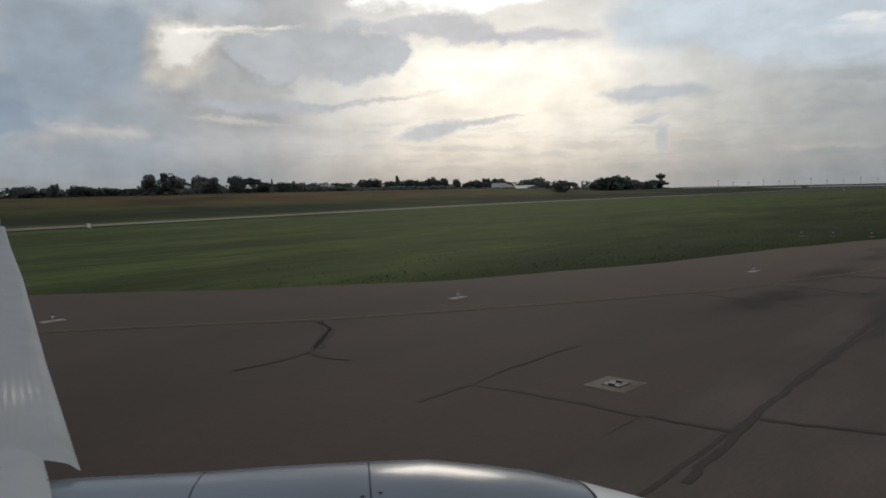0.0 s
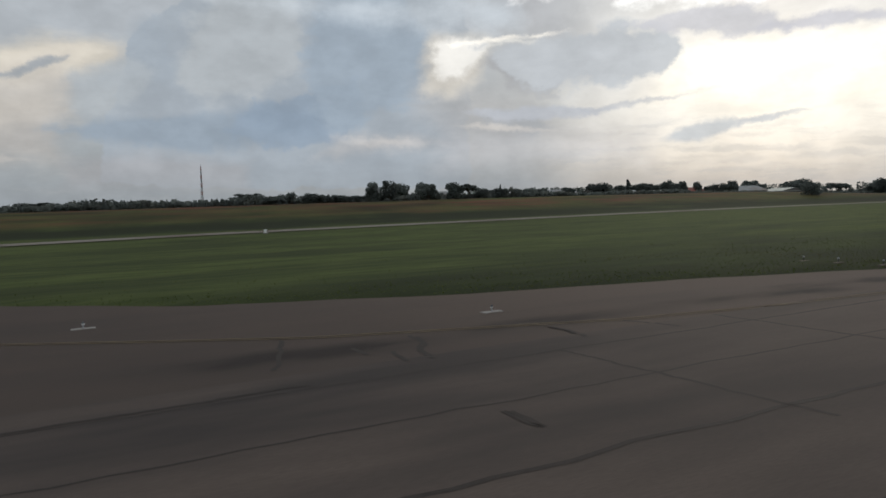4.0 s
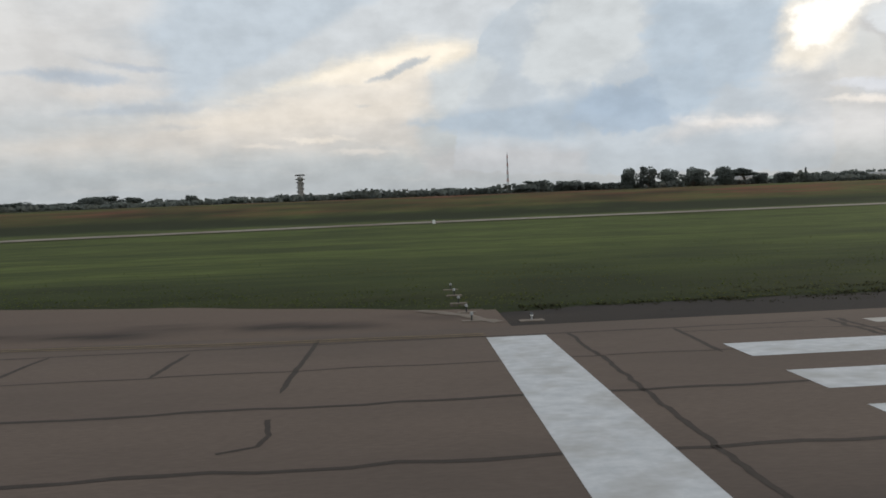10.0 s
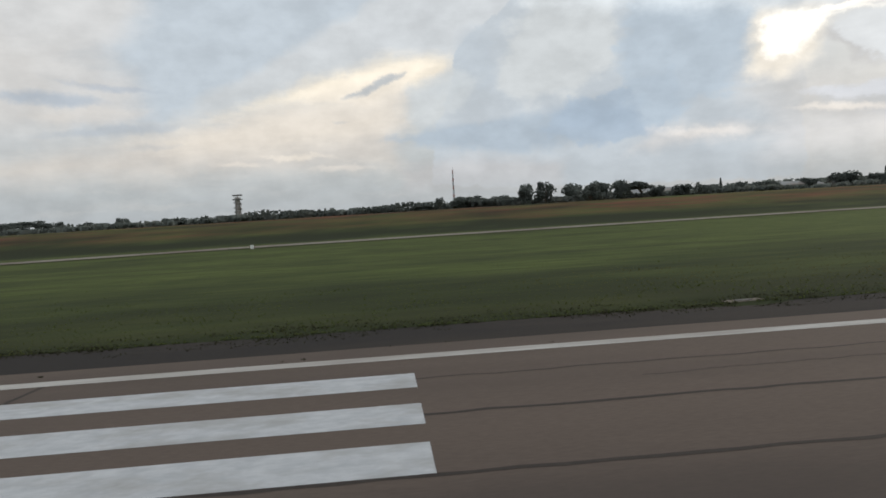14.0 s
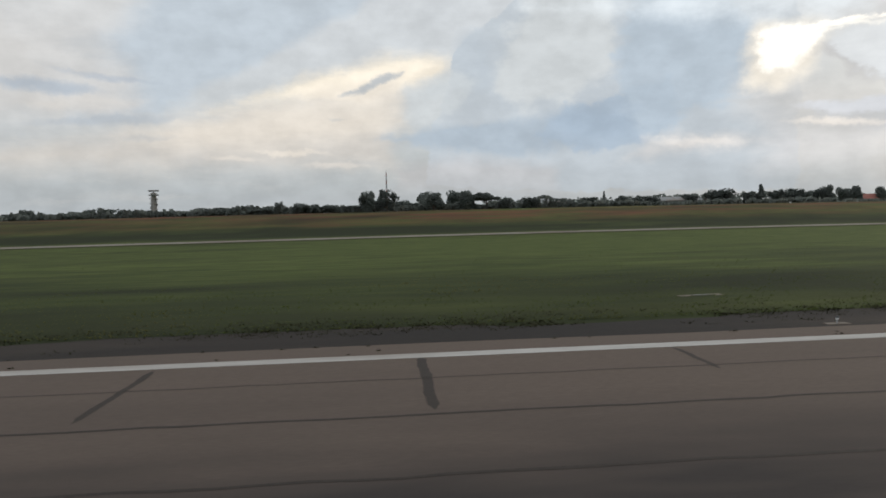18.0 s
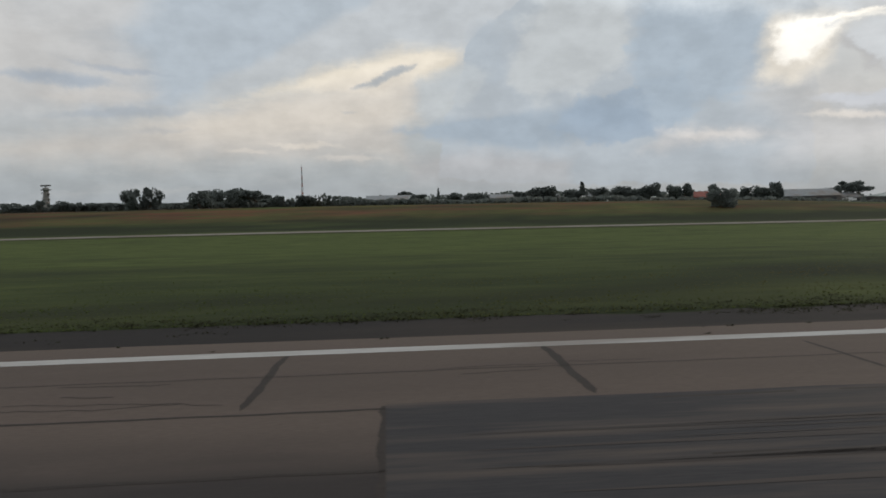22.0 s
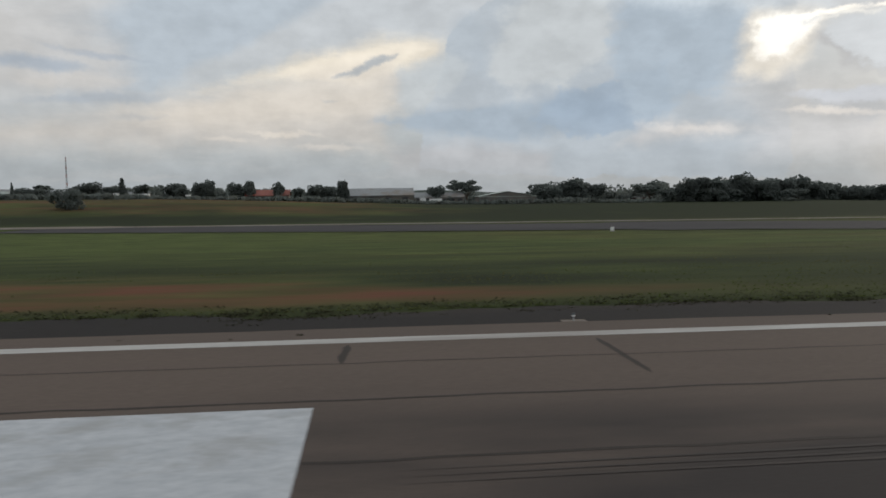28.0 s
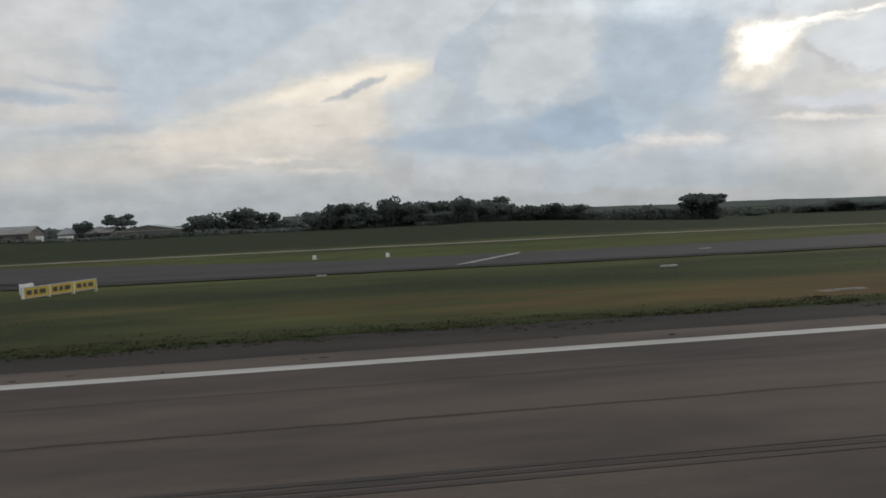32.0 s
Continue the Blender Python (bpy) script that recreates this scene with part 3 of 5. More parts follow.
def soil_at(x, y):
    """Where bare red earth shows through the grass."""
    s = 0.0
    n1 = noise.noise((x * 0.03, y * 0.16, 3.0)) + 0.5 * noise.noise((x * 0.15, y * 0.5, 5.0))
    y += 2.6 * noise.noise((x * 0.07, 3.0, 9.0)) * smooth(28, 30, y)
    band = smooth(28.4, 31, y) * (1 - smooth(36, 48, y))
    along = smooth(240, 290, x) * (1 - smooth(432, 462, x)) + smooth(488, 532, x) * (1 - 0.7 * smooth(600, 640, x)) * (1 - smooth(700, 740, x))
    s += band * along * (0.8 + 1.9 * n1 + 0.7 * noise.noise((x * 0.4, y * 0.9, 6.0)))
    s += 0.72 * smooth(232, 268, y) * (1 - smooth(350, 480, y)) * (1 - smooth(400, 520, x)) * (0.8 + 1.1 * noise.noise((x * 0.006, y * 0.03, 8.0)) + 0.9 * noise.noise((x * 0.04, y * 0.08, 2.0)))
    s += 0.12 * smooth(27, 30, y) * (1 - smooth(30, 40, y))
    s += (0.12 + 0.2 * noise.noise((x * 0.012, y * 0.05, 1.0))) * smooth(400, 520, x) * (1 - smooth(180, 300, y))
    return max(0.0, min(1.0, s))


def scrub_at(x, y):
    """Where the growth is rank and dark: beside the shoulder, and on the bank."""
    n1 = noise.noise((x * 0.015, y * 0.05, 6.0))
    open_field = smooth(40, 150, x)
    s = 0.66 * (1 - smooth(28, 62 + 34 * open_field, y)) + (0.3 + 0.15 * (1 - open_field)) * max(0.0, n1) + 0.17 * (1 - open_field) + 0.45 * noise.noise((x * 0.035, y * 0.11, 2.0)) + 0.3 * noise.noise((x * 0.1, y * 0.22, 7.0))
    s += 0.9 * smooth(196, 215, y) * (1 + 0.3 * n1) - 0.75 * smooth(230, 262, y) * (1 - smooth(400, 520, x))
    s += 0.1 * smooth(150, 260, x) + 0.22 * smooth(430, 560, x) - 0.2 * smooth(60, 120, x) * (1 - smooth(400, 480, x)) * smooth(78, 112, y) * (1 - smooth(180, 196, y))
    return max(0.0, min(0.92, s)) * (1 - 0.85 * min(1.0, 1.3 * soil_at(x, y)) * (1 - smooth(150, 200, y))) if y > 0 else 0.3


MARGIN = [(-60, 62), (-48, 55.8), (-42, 48), (-34.8, 40.8), (-23.4, 35.3), (-12, 32.3), (-1.6, 28.4), (0.6, 27.8)]


def margin_edge(x):
    for (xa, ya), (xb, yb) in zip(MARGIN, MARGIN[1:]):
        if xa <= x <= xb:
            return ya + (yb - ya) * (x - xa) / (xb - xa)
    return 62.0 if x < -60 else 28.6


def sunk(x, y):
    """The ground lies lower under the pavements."""
    if -120 < x < 0.6 and y > 28 and margin_edge(x) - 1 <= y < margin_edge(x) + 2.5:
        return 0.25
    if -120 < x < 1200 and (-46 < y < 26 or (x < 0 and 0 < y < margin_edge(x) - 1)):
        return 0.45 if y < 30 else 0.8
    return 0.0


verts = [(x, y, ground_z(x, y) + (0.05 * noise.noise((x * 0.3, y * 0.3, 0)) if 28 < y < 150 else 0) - sunk(x, y)) for y in gy for x in gx]
row = len(gx)
faces = [(j * row + i, j * row + i + 1, (j + 1) * row + i + 1, (j + 1) * row + i) for j in range(len(gy) - 1) for i in range(row - 1)]
ground = sheet("ground", verts, faces, GRASS)
tagged(ground, "green airfield grass with patches of bare red earth", "ground", kind="structure")
soil = ground.data.attributes.new("soil", "FLOAT", "POINT")
soil.data.foreach_set("value", [soil_at(x, y) for x, y, z in verts])
scrub = ground.data.attributes.new("scrub", "FLOAT", "POINT")
scrub.data.foreach_set("value", [scrub_at(x, y) for x, y, z in verts])
ground.data.polygons.foreach_set("use_smooth", [True] * len(ground.data.polygons))


def strip(name, x0, x1, y0, y1, mat, lift=0.0, step=40.0, thick=0.0, parent=None, label="", wobble=0.0):
    """A long pavement strip that follows the runway's camber."""
    n = max(1, int((x1 - x0) / step))
    ys = sorted({y0, y1, *(q for q in range(-24, 24, 2) if y1 - y0 > 40 and y0 < q < y1)})
    v, f = [], []
    for i in range(n + 1):
        x = x0 + (x1 - x0) * i / n
        for k, y in enumerate(ys):
            w = wobble * noise.noise((x * 0.11, y, 2.0)) + 0.5 * wobble * noise.noise((x * 0.5, y, 2.0)) if k == len(ys) - 1 else 0.0
            v.append((x, y + w, crown(y) + lift))
    m = len(ys)
    for i in range(n):
        for k in range(m - 1):
            f.append((i * m + k, (i + 1) * m + k, (i + 1) * m + k + 1, i * m + k + 1))
    if thick:
        base = len(v)
        for i in range(n + 1):
            x, y, z = v[i * m + m - 1]
            v.append((x, y + 0.02, z - thick))
        for i in range(n):
            f.append((i * m + m - 1, (i + 1) * m + m - 1, base + i + 1, base + i))
    return sheet(name, v, f, mat, parent, label)


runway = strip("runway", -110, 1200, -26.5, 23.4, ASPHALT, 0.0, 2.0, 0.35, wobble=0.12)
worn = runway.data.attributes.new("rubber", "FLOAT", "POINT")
# Rubber along the centre, plus plain darkening by position below x -10 and above 540.
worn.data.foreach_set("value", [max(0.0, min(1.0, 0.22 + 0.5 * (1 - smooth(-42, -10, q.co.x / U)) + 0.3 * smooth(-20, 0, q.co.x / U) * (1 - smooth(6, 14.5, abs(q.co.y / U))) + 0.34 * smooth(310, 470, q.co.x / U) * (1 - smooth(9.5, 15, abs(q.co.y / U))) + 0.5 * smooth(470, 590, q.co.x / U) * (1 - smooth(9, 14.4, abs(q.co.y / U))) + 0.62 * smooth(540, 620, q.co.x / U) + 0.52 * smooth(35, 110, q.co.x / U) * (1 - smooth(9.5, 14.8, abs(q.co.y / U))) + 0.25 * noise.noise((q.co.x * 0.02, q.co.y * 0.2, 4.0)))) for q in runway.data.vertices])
tagged(runway, "worn brown asphalt runway with sealed cracks", "runway", kind="structure")
DAMP = [(-12.6, 25.3, 1.7, 0.9), (-10.8, 26.6, 1.4, 0.5), (-6.4, 25.6, 1.6, 1.0), (-4.2, 25.2, 1.2, 0.5), (-1.5, 26.2, 1.0, 0.4), (-34, 26.0, 3, 0.9), (-25, 26.2, 3.2, 0.7), (-17, 26.0, 2.2, 0.5)]
v = [(-110 + 0.6035 * i, 23.4 + 0.41 * k, crown(23.4 + 0.41 * k) - 0.03) for i in range(185) for k in range(11)]
f = [(11 * i + k, 11 * i + k + 11, 11 * i + k + 12, 11 * i + k + 1) for i in range(184) for k in range(10)]
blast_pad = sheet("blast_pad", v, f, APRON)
damp_and_dark = blast_pad.data.attributes.new("damp_and_dark", "FLOAT", "POINT")
# Damp patches, plus an even darkening of the colour towards low x.
damp_and_dark.data.foreach_set("value", [min(0.95, 1.25 * sum(k * math.exp(-((x - a + 0.8 * (y - b)) / w) ** 2 - ((y - b) / 0.9) ** 2) for a, b, w, k in DAMP) * (0.9 + 0.8 * noise.noise((x * 0.7, y * 1.4, 1.0))) + 0.42 * (1 - smooth(-42, -14, x))) for x, y, z in v])
tagged(blast_pad, "dusty brown paved margin before the threshold", "pavement", kind="structure")
# The margin is wider where the taxiway comes in.
v, f = [], []
for i in range(80):
    x = -110 + i * 1.4
    outer = margin_edge(x) + 0.4 * noise.noise((x * 0.3, 0, 0))
    outer = max(outer, 27.8)
    v += [(x, 27.3, crown(27.3) - 0.035), (x, outer, crown(27.3) - 0.035 - 0.012 * (outer - 27.3))]
for i in range(79):
    f.append((2 * i, 2 * i + 2, 2 * i + 3, 2 * i + 1))
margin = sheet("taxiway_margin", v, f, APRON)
damp_and_dark = margin.data.attributes.new("damp_and_dark", "FLOAT", "POINT")
# No damp here: only darker towards low x, with some noise.
damp_and_dark.data.foreach_set("value", [0.42 * (1 - smooth(-42, -14, x)) + 0.14 * max(0.0, noise.noise((x * 0.25, y * 0.4, 4.0))) for x, y, z in v])
tagged(margin, "dusty brown asphalt where the taxiway joins the runway", "pavement", kind="structure")
shoulder = strip("shoulder", 0.6, 1200, 23.4, 27.6, SHOULDER, -0.06, 0.9, 0.25, wobble=1.5)
tagged(shoulder, "dark oiled gravel shoulder along the runway", "shoulder", kind="structure")

# ---- markings ----
for y0, y1 in ((20.89, 21.62),):
    line = strip("edge_line", 11.5, 1200, y0, y1, OLD_PAINT, 0.005, 3.0, wobble=0.03)
    tagged(line, "long white runway edge line", "marking", kind="structure")
bar = strip("threshold_bar", 0.0, 1.75, -21.5, 21.45, PAINT, 0.005, 0.4)
tagged(bar, "white painted bar across the runway threshold", "marking", kind="structure")
PIANO = [17.2, 14.0, 11.15, 8.0, 4.9] + [-6.6, -9.7, -12.8, -15.7, -18.9]
for y in PIANO:
    s = strip("threshold_stripe", 5.95, 35.5, y, y + 1.65, PAINT, 0.005, 3.0, wobble=0.03)
    tagged(s, "broad white threshold stripe on asphalt", "marking", "threshold stripes", kind="structure")
for x0, x1, tops, w in ((146.7, 168.8, (15.05, 11.7, 8.75), 1.6), (294.7, 317.0, (13.4, 10.2), 1.7), (592.4, 614.5, (12.5, 9.3), 1.7)):
    for y in tops:
        s = strip("touchdown_stripe", x0, x1, y, y + w, PAINT, 0.005, 2.0, wobble=0.03)
        tagged(s, "white touchdown zone stripe on asphalt", "marking", "touchdown stripes", kind="structure")
        s = strip("touchdown_stripe", x0, x1, -y - w - 3, -y - 3, PAINT, 0.005, 2.0)
        tagged(s, "white touchdown zone stripe on asphalt", "marking", "touchdown stripes", kind="structure")
aim = strip("aiming_point_block", 394.0, 438.6, 4.5, 14.15, PAINT, 0.005, 2.0, wobble=0.04)
tagged(aim, "large white aiming point block with tyre scuffs", "marking", kind="structure")
for i in range(24):
    s = strip("centre_dash", 60 + 50 * i, 90 + 50 * i, -1.5, -1.05, PAINT, 0.005, 3.0)
    tagged(s, "white runway centre line dash", "marking", "centre line dashes", kind="structure")


# ---- cracks, joints and patches ----
def ribbon(name, pts, width, mat=SEAL, lift=0.004, jitter=0.12, label="", step=0.22, forks=0, taper=0):
    """A meandering sealed crack along a line of points."""
    rng = random.Random(round(1000 * pts[0][0] + 7 * pts[-1][1]))
    v, f = [], []
    line = []
    for (xa, ya), (xb, yb) in zip(pts, pts[1:]):
        n = max(1, int(math.hypot(xb - xa, yb - ya) / step))
        line += [(xa + (xb - xa) * i / n, ya + (yb - ya) * i / n) for i in range(n)]
    line.append(pts[-1])
    for strand in range(1 + forks):
        base = len(v)
        seed = rng.random() * 50
        for i, (x, y) in enumerate(line):
            q = line[min(i + 1, len(line) - 1)]
            p = line[max(i - 1, 0)]
            d = Vector((q[0] - p[0], q[1] - p[1], 0)).normalized()
            nx, ny = -d.y, d.x
            off = jitter * (noise.noise((i * step * 0.7, seed, 0)) + 0.6 * noise.noise((i * step * 2.7, seed, 5)) + 0.3 * noise.noise((i * step * 7.3, seed, 8))) + strand * width * 1.5
            ends = min(1.0, (i + 0.15) / taper, (len(line) - i - 0.85) / taper) if taper else 1.0
            w = ends * width * (0.55 + 0.5 * abs(noise.noise((i * step * 1.3, seed, 9))) + 0.25) / 2
            for s in (-1, 1):
                px, py = x + nx * (off + s * w), y + ny * (off + s * w)
                v.append((px, py, crown(py) + lift))
        for i in range(len(line) - 1):
            a = base + 2 * i
            f.append((a, a + 2, a + 3, a + 1))
    ob = sheet(name, v, f, mat)
    return tagged(ob, label or "dark sealed crack in the asphalt", "crack", "sealed cracks", "structure")


for y, w in ((18.15, 0.07), (14.66, 0.14), (11.05, 0.13), (7.3, 0.12), (3.6, 0.1), (-3.6, 0.14), (-7.2, 0.14), (-11.0, 0.14), (-14.6, 0.14)):
    for x0, x1 in ((-70, 60), (60, 200), (200, 360), (360, 520), (520, 760)):
        ribbon("paving_joint", [(x0, y), (x1, y)], w if x0 > 0 else w * 1.25, jitter=0.14 if x0 < 0 else 0.08, step=0.7, label="long dark paving joint along the runway")
ribbon("paving_joint", [(-60, 21.8), (10, 21.6)], 0.12, jitter=0.1, step=0.6, label="thin dark joint beside the yellow line")
def margin_z(y):
    return crown(min(y, 27.3)) - (0.0 if y < 23.4 else 0.03) - 0.012 * max(0.0, y - 27.3)


for shift in (0.0, 0.32):
    line = [(-58, 49), (-52.0, 43.5), (-48.8, 40.4), (-45.8, 37.4), (-41.8, 34.3), (-36.8, 30.9), (-32.9, 28.4), (-23.2, 24.6), (-17, 23.3), (-8, 22.2), (0, 21.8)]
    ob = ribbon("yellow_line", [(x, y + shift) for x, y in line], 0.11, YELLOW, 0.006, 0.03, "faded thin yellow taxiway edge line")
    for q in ob.data.vertices:
        q.co.z = (margin_z(q.co.y / U) + 0.012) * U
    tagged(ob, "", "marking", "yellow lines")
ob = ribbon("broken_edge", [(-1.9, 27.9), (-1.0, 27.3), (-0.1, 26.2), (0.4, 25.2), (0.9, 24.5)], 0.55, SLAB, 0.006, 0.3, "pale crumbled concrete at the pavement's corner")
for q in ob.data.vertices:
    q.co.z = (margin_z(q.co.y / U) + 0.014) * U
CRACKS = [
    [(-45.7, 37.1), (-46.8, 35.4), (-48.4, 33.9), (-49.2, 33.3), (-50.4, 33.0), (-51.7, 33.2)], [(-49.2, 33.3), (-49.4, 32.3), (-49.3, 31.6)],
    [(-44.5, 27.7), (-46.7, 27.7), (-49.4, 27.5), (-51.1, 27.5)], [(-49.4, 27.5), (-49.3, 25.0), (-49.6, 21.7)],
    [(-35.2, 22.1), (-46.4, 21.8), (-52.1, 21.5)], [(-48.6, 21.6), (-48.3, 19.7), (-48.2, 14), (-48.4, 6)],
]
CRACKS_B = [[(-35.42, 24.31), (-34.79, 25.67), (-33.93, 28.72)], [(-31.48, 22.91), (-31.12, 24.4), (-30.59, 25.02), (-30.27, 26.76)], [(-26.02, 24.87), (-26.35, 22.85)], [(-23.36, 24.61), (-23.11, 23.78), (-23.1, 22.32)], [(-32.85, 17.55), (-32.86, 16.9), (-32.86, 16.31)], [(-32.7, 17.46), (-32.69, 16.81), (-32.73, 16.24)], [(-32.59, 25.91), (-32.69, 24.68)], [(-31.95, 24.74), (-32.22, 23.06)]]
for c, w in [(c, 0.16) for c in CRACKS + CRACKS_B] + [([(-45.6, 37.2), (-46.8, 35.4), (-48.4, 33.9), (-48.8, 33.6)], 0.4)]:
    ob = ribbon("crack", c, w)
    for q in ob.data.vertices:
        q.co.z = (margin_z(q.co.y / U) + 0.008) * U
ribbon("crack", [(-28.2, 21.8), (-28.2, 18.3), (-28.2, 13.7)], 0.14)
ribbon("crack", [(-20.4, 23.3), (-20.7, 18.2), (-20.7, 10.1), (-20.6, 4)], 0.14)
ribbon("crack", [(-30.2, 26.4), (-30.5, 25.6), (-31.2, 24.3), (-31.3, 22.5)], 0.16, lift=-0.02)
ribbon("crack", [(-26.0, 25.2), (-26.2, 22.8), (-26.1, 21.9)], 0.16, lift=-0.01)
ribbon("crack", [(2.4, 21.5), (2.5, 18.0), (2.4, 9.0), (2.6, 3)], 0.14)
ribbon("crack", [(-5.0, 13.9), (-4.8, 12.9), (-4.9, 12.3), (-5.5, 12.0)], 0.12, jitter=0.04)
# Cross cracks: where, from and to which width of the runway, how broad.
CROSS = [
    (-12.7, 16.1, 21.8, 0.2), (-8.6, 18.0, 21.2, 0.2), (-5.1, 15.9, 22.4, 0.2), (5.5, 17.8, 21.6, 0.2), (17.8, 9.0, 20.9, 0.25), (25.3, 15.0, 21.2, 0.22),
    (61.0, 16.1, 20.9, 0.28), (62.2, 11.2, 16.4, 0.25), (68.5, 19.1, 20.9, 0.14), (72.4, 17.2, 20.4, 0.2), (104.9, 15.0, 21.0, 0.36), (97.6, 15.3, 20.7, 0.28), (112.3, 17.6, 20.9, 0.24),
    (119.8, 17.8, 20.7, 0.22), (126.95, 11.0, 21.0, 0.34), (134.4, 16.3, 20.7, 0.16), (149.4, 18.3, 20.2, 0.3), (156.7, 16.8, 21.0, 0.34),
]
CROSS_B = [
    (208.7, 15.0, 21.1, 0.26), (216.05, 15.2, 21.0, 0.32), (223.45, 16.4, 20.3, 0.18), (238.2, 14.9, 21.1, 0.3), (245.5, 14.8, 21.9, 0.4), (282.65, 15.0, 21.5, 0.36),
    (323.9, 15.4, 20.2, 0.18), (439, 18.1, 20.6, 0.3), (446.1, 16.0, 20.5, 0.24), (483.2, 14.8, 20.8, 0.4), (490.3, 15.2, 19.4, 0.16), (595.4, 18.2, 20.5, 0.16),
]
for x, ya, yb, w in CROSS + CROSS_B:
    ribbon("crack", [(x, ya), (x + 0.1, yb)], w * 0.8, jitter=0.05, taper=2)
ribbon("crack", [(10.55, 21.9), (10.4, 16.4), (10.2, 12.4), (10.1, 9)], 0.2, forks=1, jitter=0.18)
ribbon("crack", [(13.4, 18.2), (13.65, 17.3), (13.9, 15.9), (14.8, 14.1), (14.7, 12.8), (15.2, 11)], 0.16)
ribbon("crack", [(-12.2, 13.8), (-12.2, 11.6), (-11.9, 10.6)], 0.09, forks=1)
ribbon("crack", [(211.7, 14.9), (211.7, 6.2)], 0.5, jitter=0.1)
ribbon("crack", [(532.1, 14.3), (532.2, 12.1)], 0.4, jitter=0.06)
for x0, y0, x1, y1 in ((5.6, 20.9, 8.6, 20.8), (8.6, 20.8, 13.4, 19.6), (203.9, 17.9, 206.5, 17.7), (204.4, 16.9, 205.6, 16.7), (213.4, 17.6, 215.4, 17.85), (314.1, 17.6, 316.9, 17.4), (238.6, 20.2, 240.6, 20.0), (88.6, 13.2, 91.5, 12.8), (88.2, 12.6, 90.5, 12.3), (87.2, 12.0, 89.6, 11.8), (94, 11.0, 96, 10.9)):
    ribbon("hairline_crack", [(x0, y0), (x1, y1)], 0.07, jitter=0.12, label="thin dark hairline crack")
rng = random.Random(4)
for i in range(34):
    x = rng.uniform(30, 620)
    y = rng.uniform(15.2, 20.2)
    ribbon("hairline_crack", [(x, y), (x + rng.uniform(2, 7), y + rng.uniform(-0.4, 0.4))], 0.05, jitter=0.2, label="thin dark hairline crack")
for x0, x1, y0, y1 in ((64.1, 86.5, 15.5, 16.9), (63.9, 86.2, 12.1, 13.85), (68, 86.3, 9.4, 10.7), (211.6, 262, 6.0, 15.0), (516, 532, 12.2, 14.2)):
    p = strip("asphalt_patch", x0, x1, y0, y1, PATCH, 0.004, 1.5, wobble=0.12)
    tagged(p, "rectangular dark resurfaced asphalt patch", "patch", "asphalt patches", "structure")


def rubber(x, y, length, w):
    """One tyre mark: several thin strands that fade out at both ends."""
    ob = ribbon("tyre_mark", [(x, y), (x + length / 2, y + 0.2), (x + length, y + 0.1)], w * 0.45, RUBBER, 0.009, 0.03, "dark streak of tyre rubber on the runway", 2.0, 2, 6)
    return tagged(ob, "", "tyre mark", "tyre marks", "stuff")


rng = random.Random(8)
for i in range(14):
    rubber(rng.choice((rng.uniform(322, 360), rng.uniform(442, 640))), rng.choice((rng.uniform(2.5, 9), rng.uniform(2.5, 12.4))), rng.uniform(14, 32), rng.uniform(0.15, 0.5))
for x, y, length, w in ((213, 10.9, 60, 1.3), (214, 8.8, 66, 1.5), (216, 12.0, 50, 0.5), (322, 14.0, 30, 0.2), (324, 10.0, 60, 0.4), (396, 5.6, 18, 0.3), (398, 6.4, 16, 0.35), (440, 10.0, 40, 0.4), (560, 11.4, 60, 0.4), (585, 10.6, 60, 0.4)):
    rubber(x, y, length, w)
# ---- taxiways and roads beyond ----
def lane(name, pts, width, mat, lift, label, category):
    line = []
    for (xa, ya), (xb, yb) in zip(pts, pts[1:]):
        n = max(1, int(math.hypot(xb - xa, yb - ya) / 6))
        line += [(xa + (xb - xa) * i / n, ya + (yb - ya) * i / n) for i in range(n)]
    line.append(pts[-1])
    v, f = [], []
    for i, (x, y) in enumerate(line):
        q, p = line[min(i + 1, len(line) - 1)], line[max(i - 1, 0)]
        d = Vector((q[0] - p[0], q[1] - p[1], 0)).normalized()
        for s in range(5):
            w = (s / 4 - 0.5) * (width(x) if callable(width) else width) + (0.5 * noise.noise((x * 0.2, s, 0)) if s in (0, 4) else 0)
            px, py = x - d.y * w, y + d.x * w
            v.append((px, py, ground_z(px, py) + lift))
    for i in range(len(line) - 1):
        for s in range(4):
            a = 5 * i + s
            f.append((a, a + 5, a + 6, a + 1))
    ob = sheet(name, v, f, mat)
    return tagged(ob, label, category, kind="structure")


lane("perimeter_road", [(-420, 30), (-260, 110), (-160, 150), (-90, 168), (0, 182), (120, 186), (260, 190), (440, 196), (600, 186), (760, 176), (1100, 172)], lambda x: 12 if x < 380 else 6, PALE_ROAD, 0.16, "pale concrete perimeter road through the grass", "road")
lane("taxiway", [(360, 186), (440, 172), (520, 160), (570, 140), (620, 108), (680, 98), (780, 96), (1100, 96)], lambda x: 34 if x < 500 else 44, TAXI, 0.12, "grey asphalt taxiway with dark edges", "taxiway")
lane("taxiway_edge", [(540, 118), (600, 88), (680, 76), (800, 74), (1100, 74)], 12, SHOULDER, 0.1, "dark oiled shoulder beside the taxiway", "shoulder")

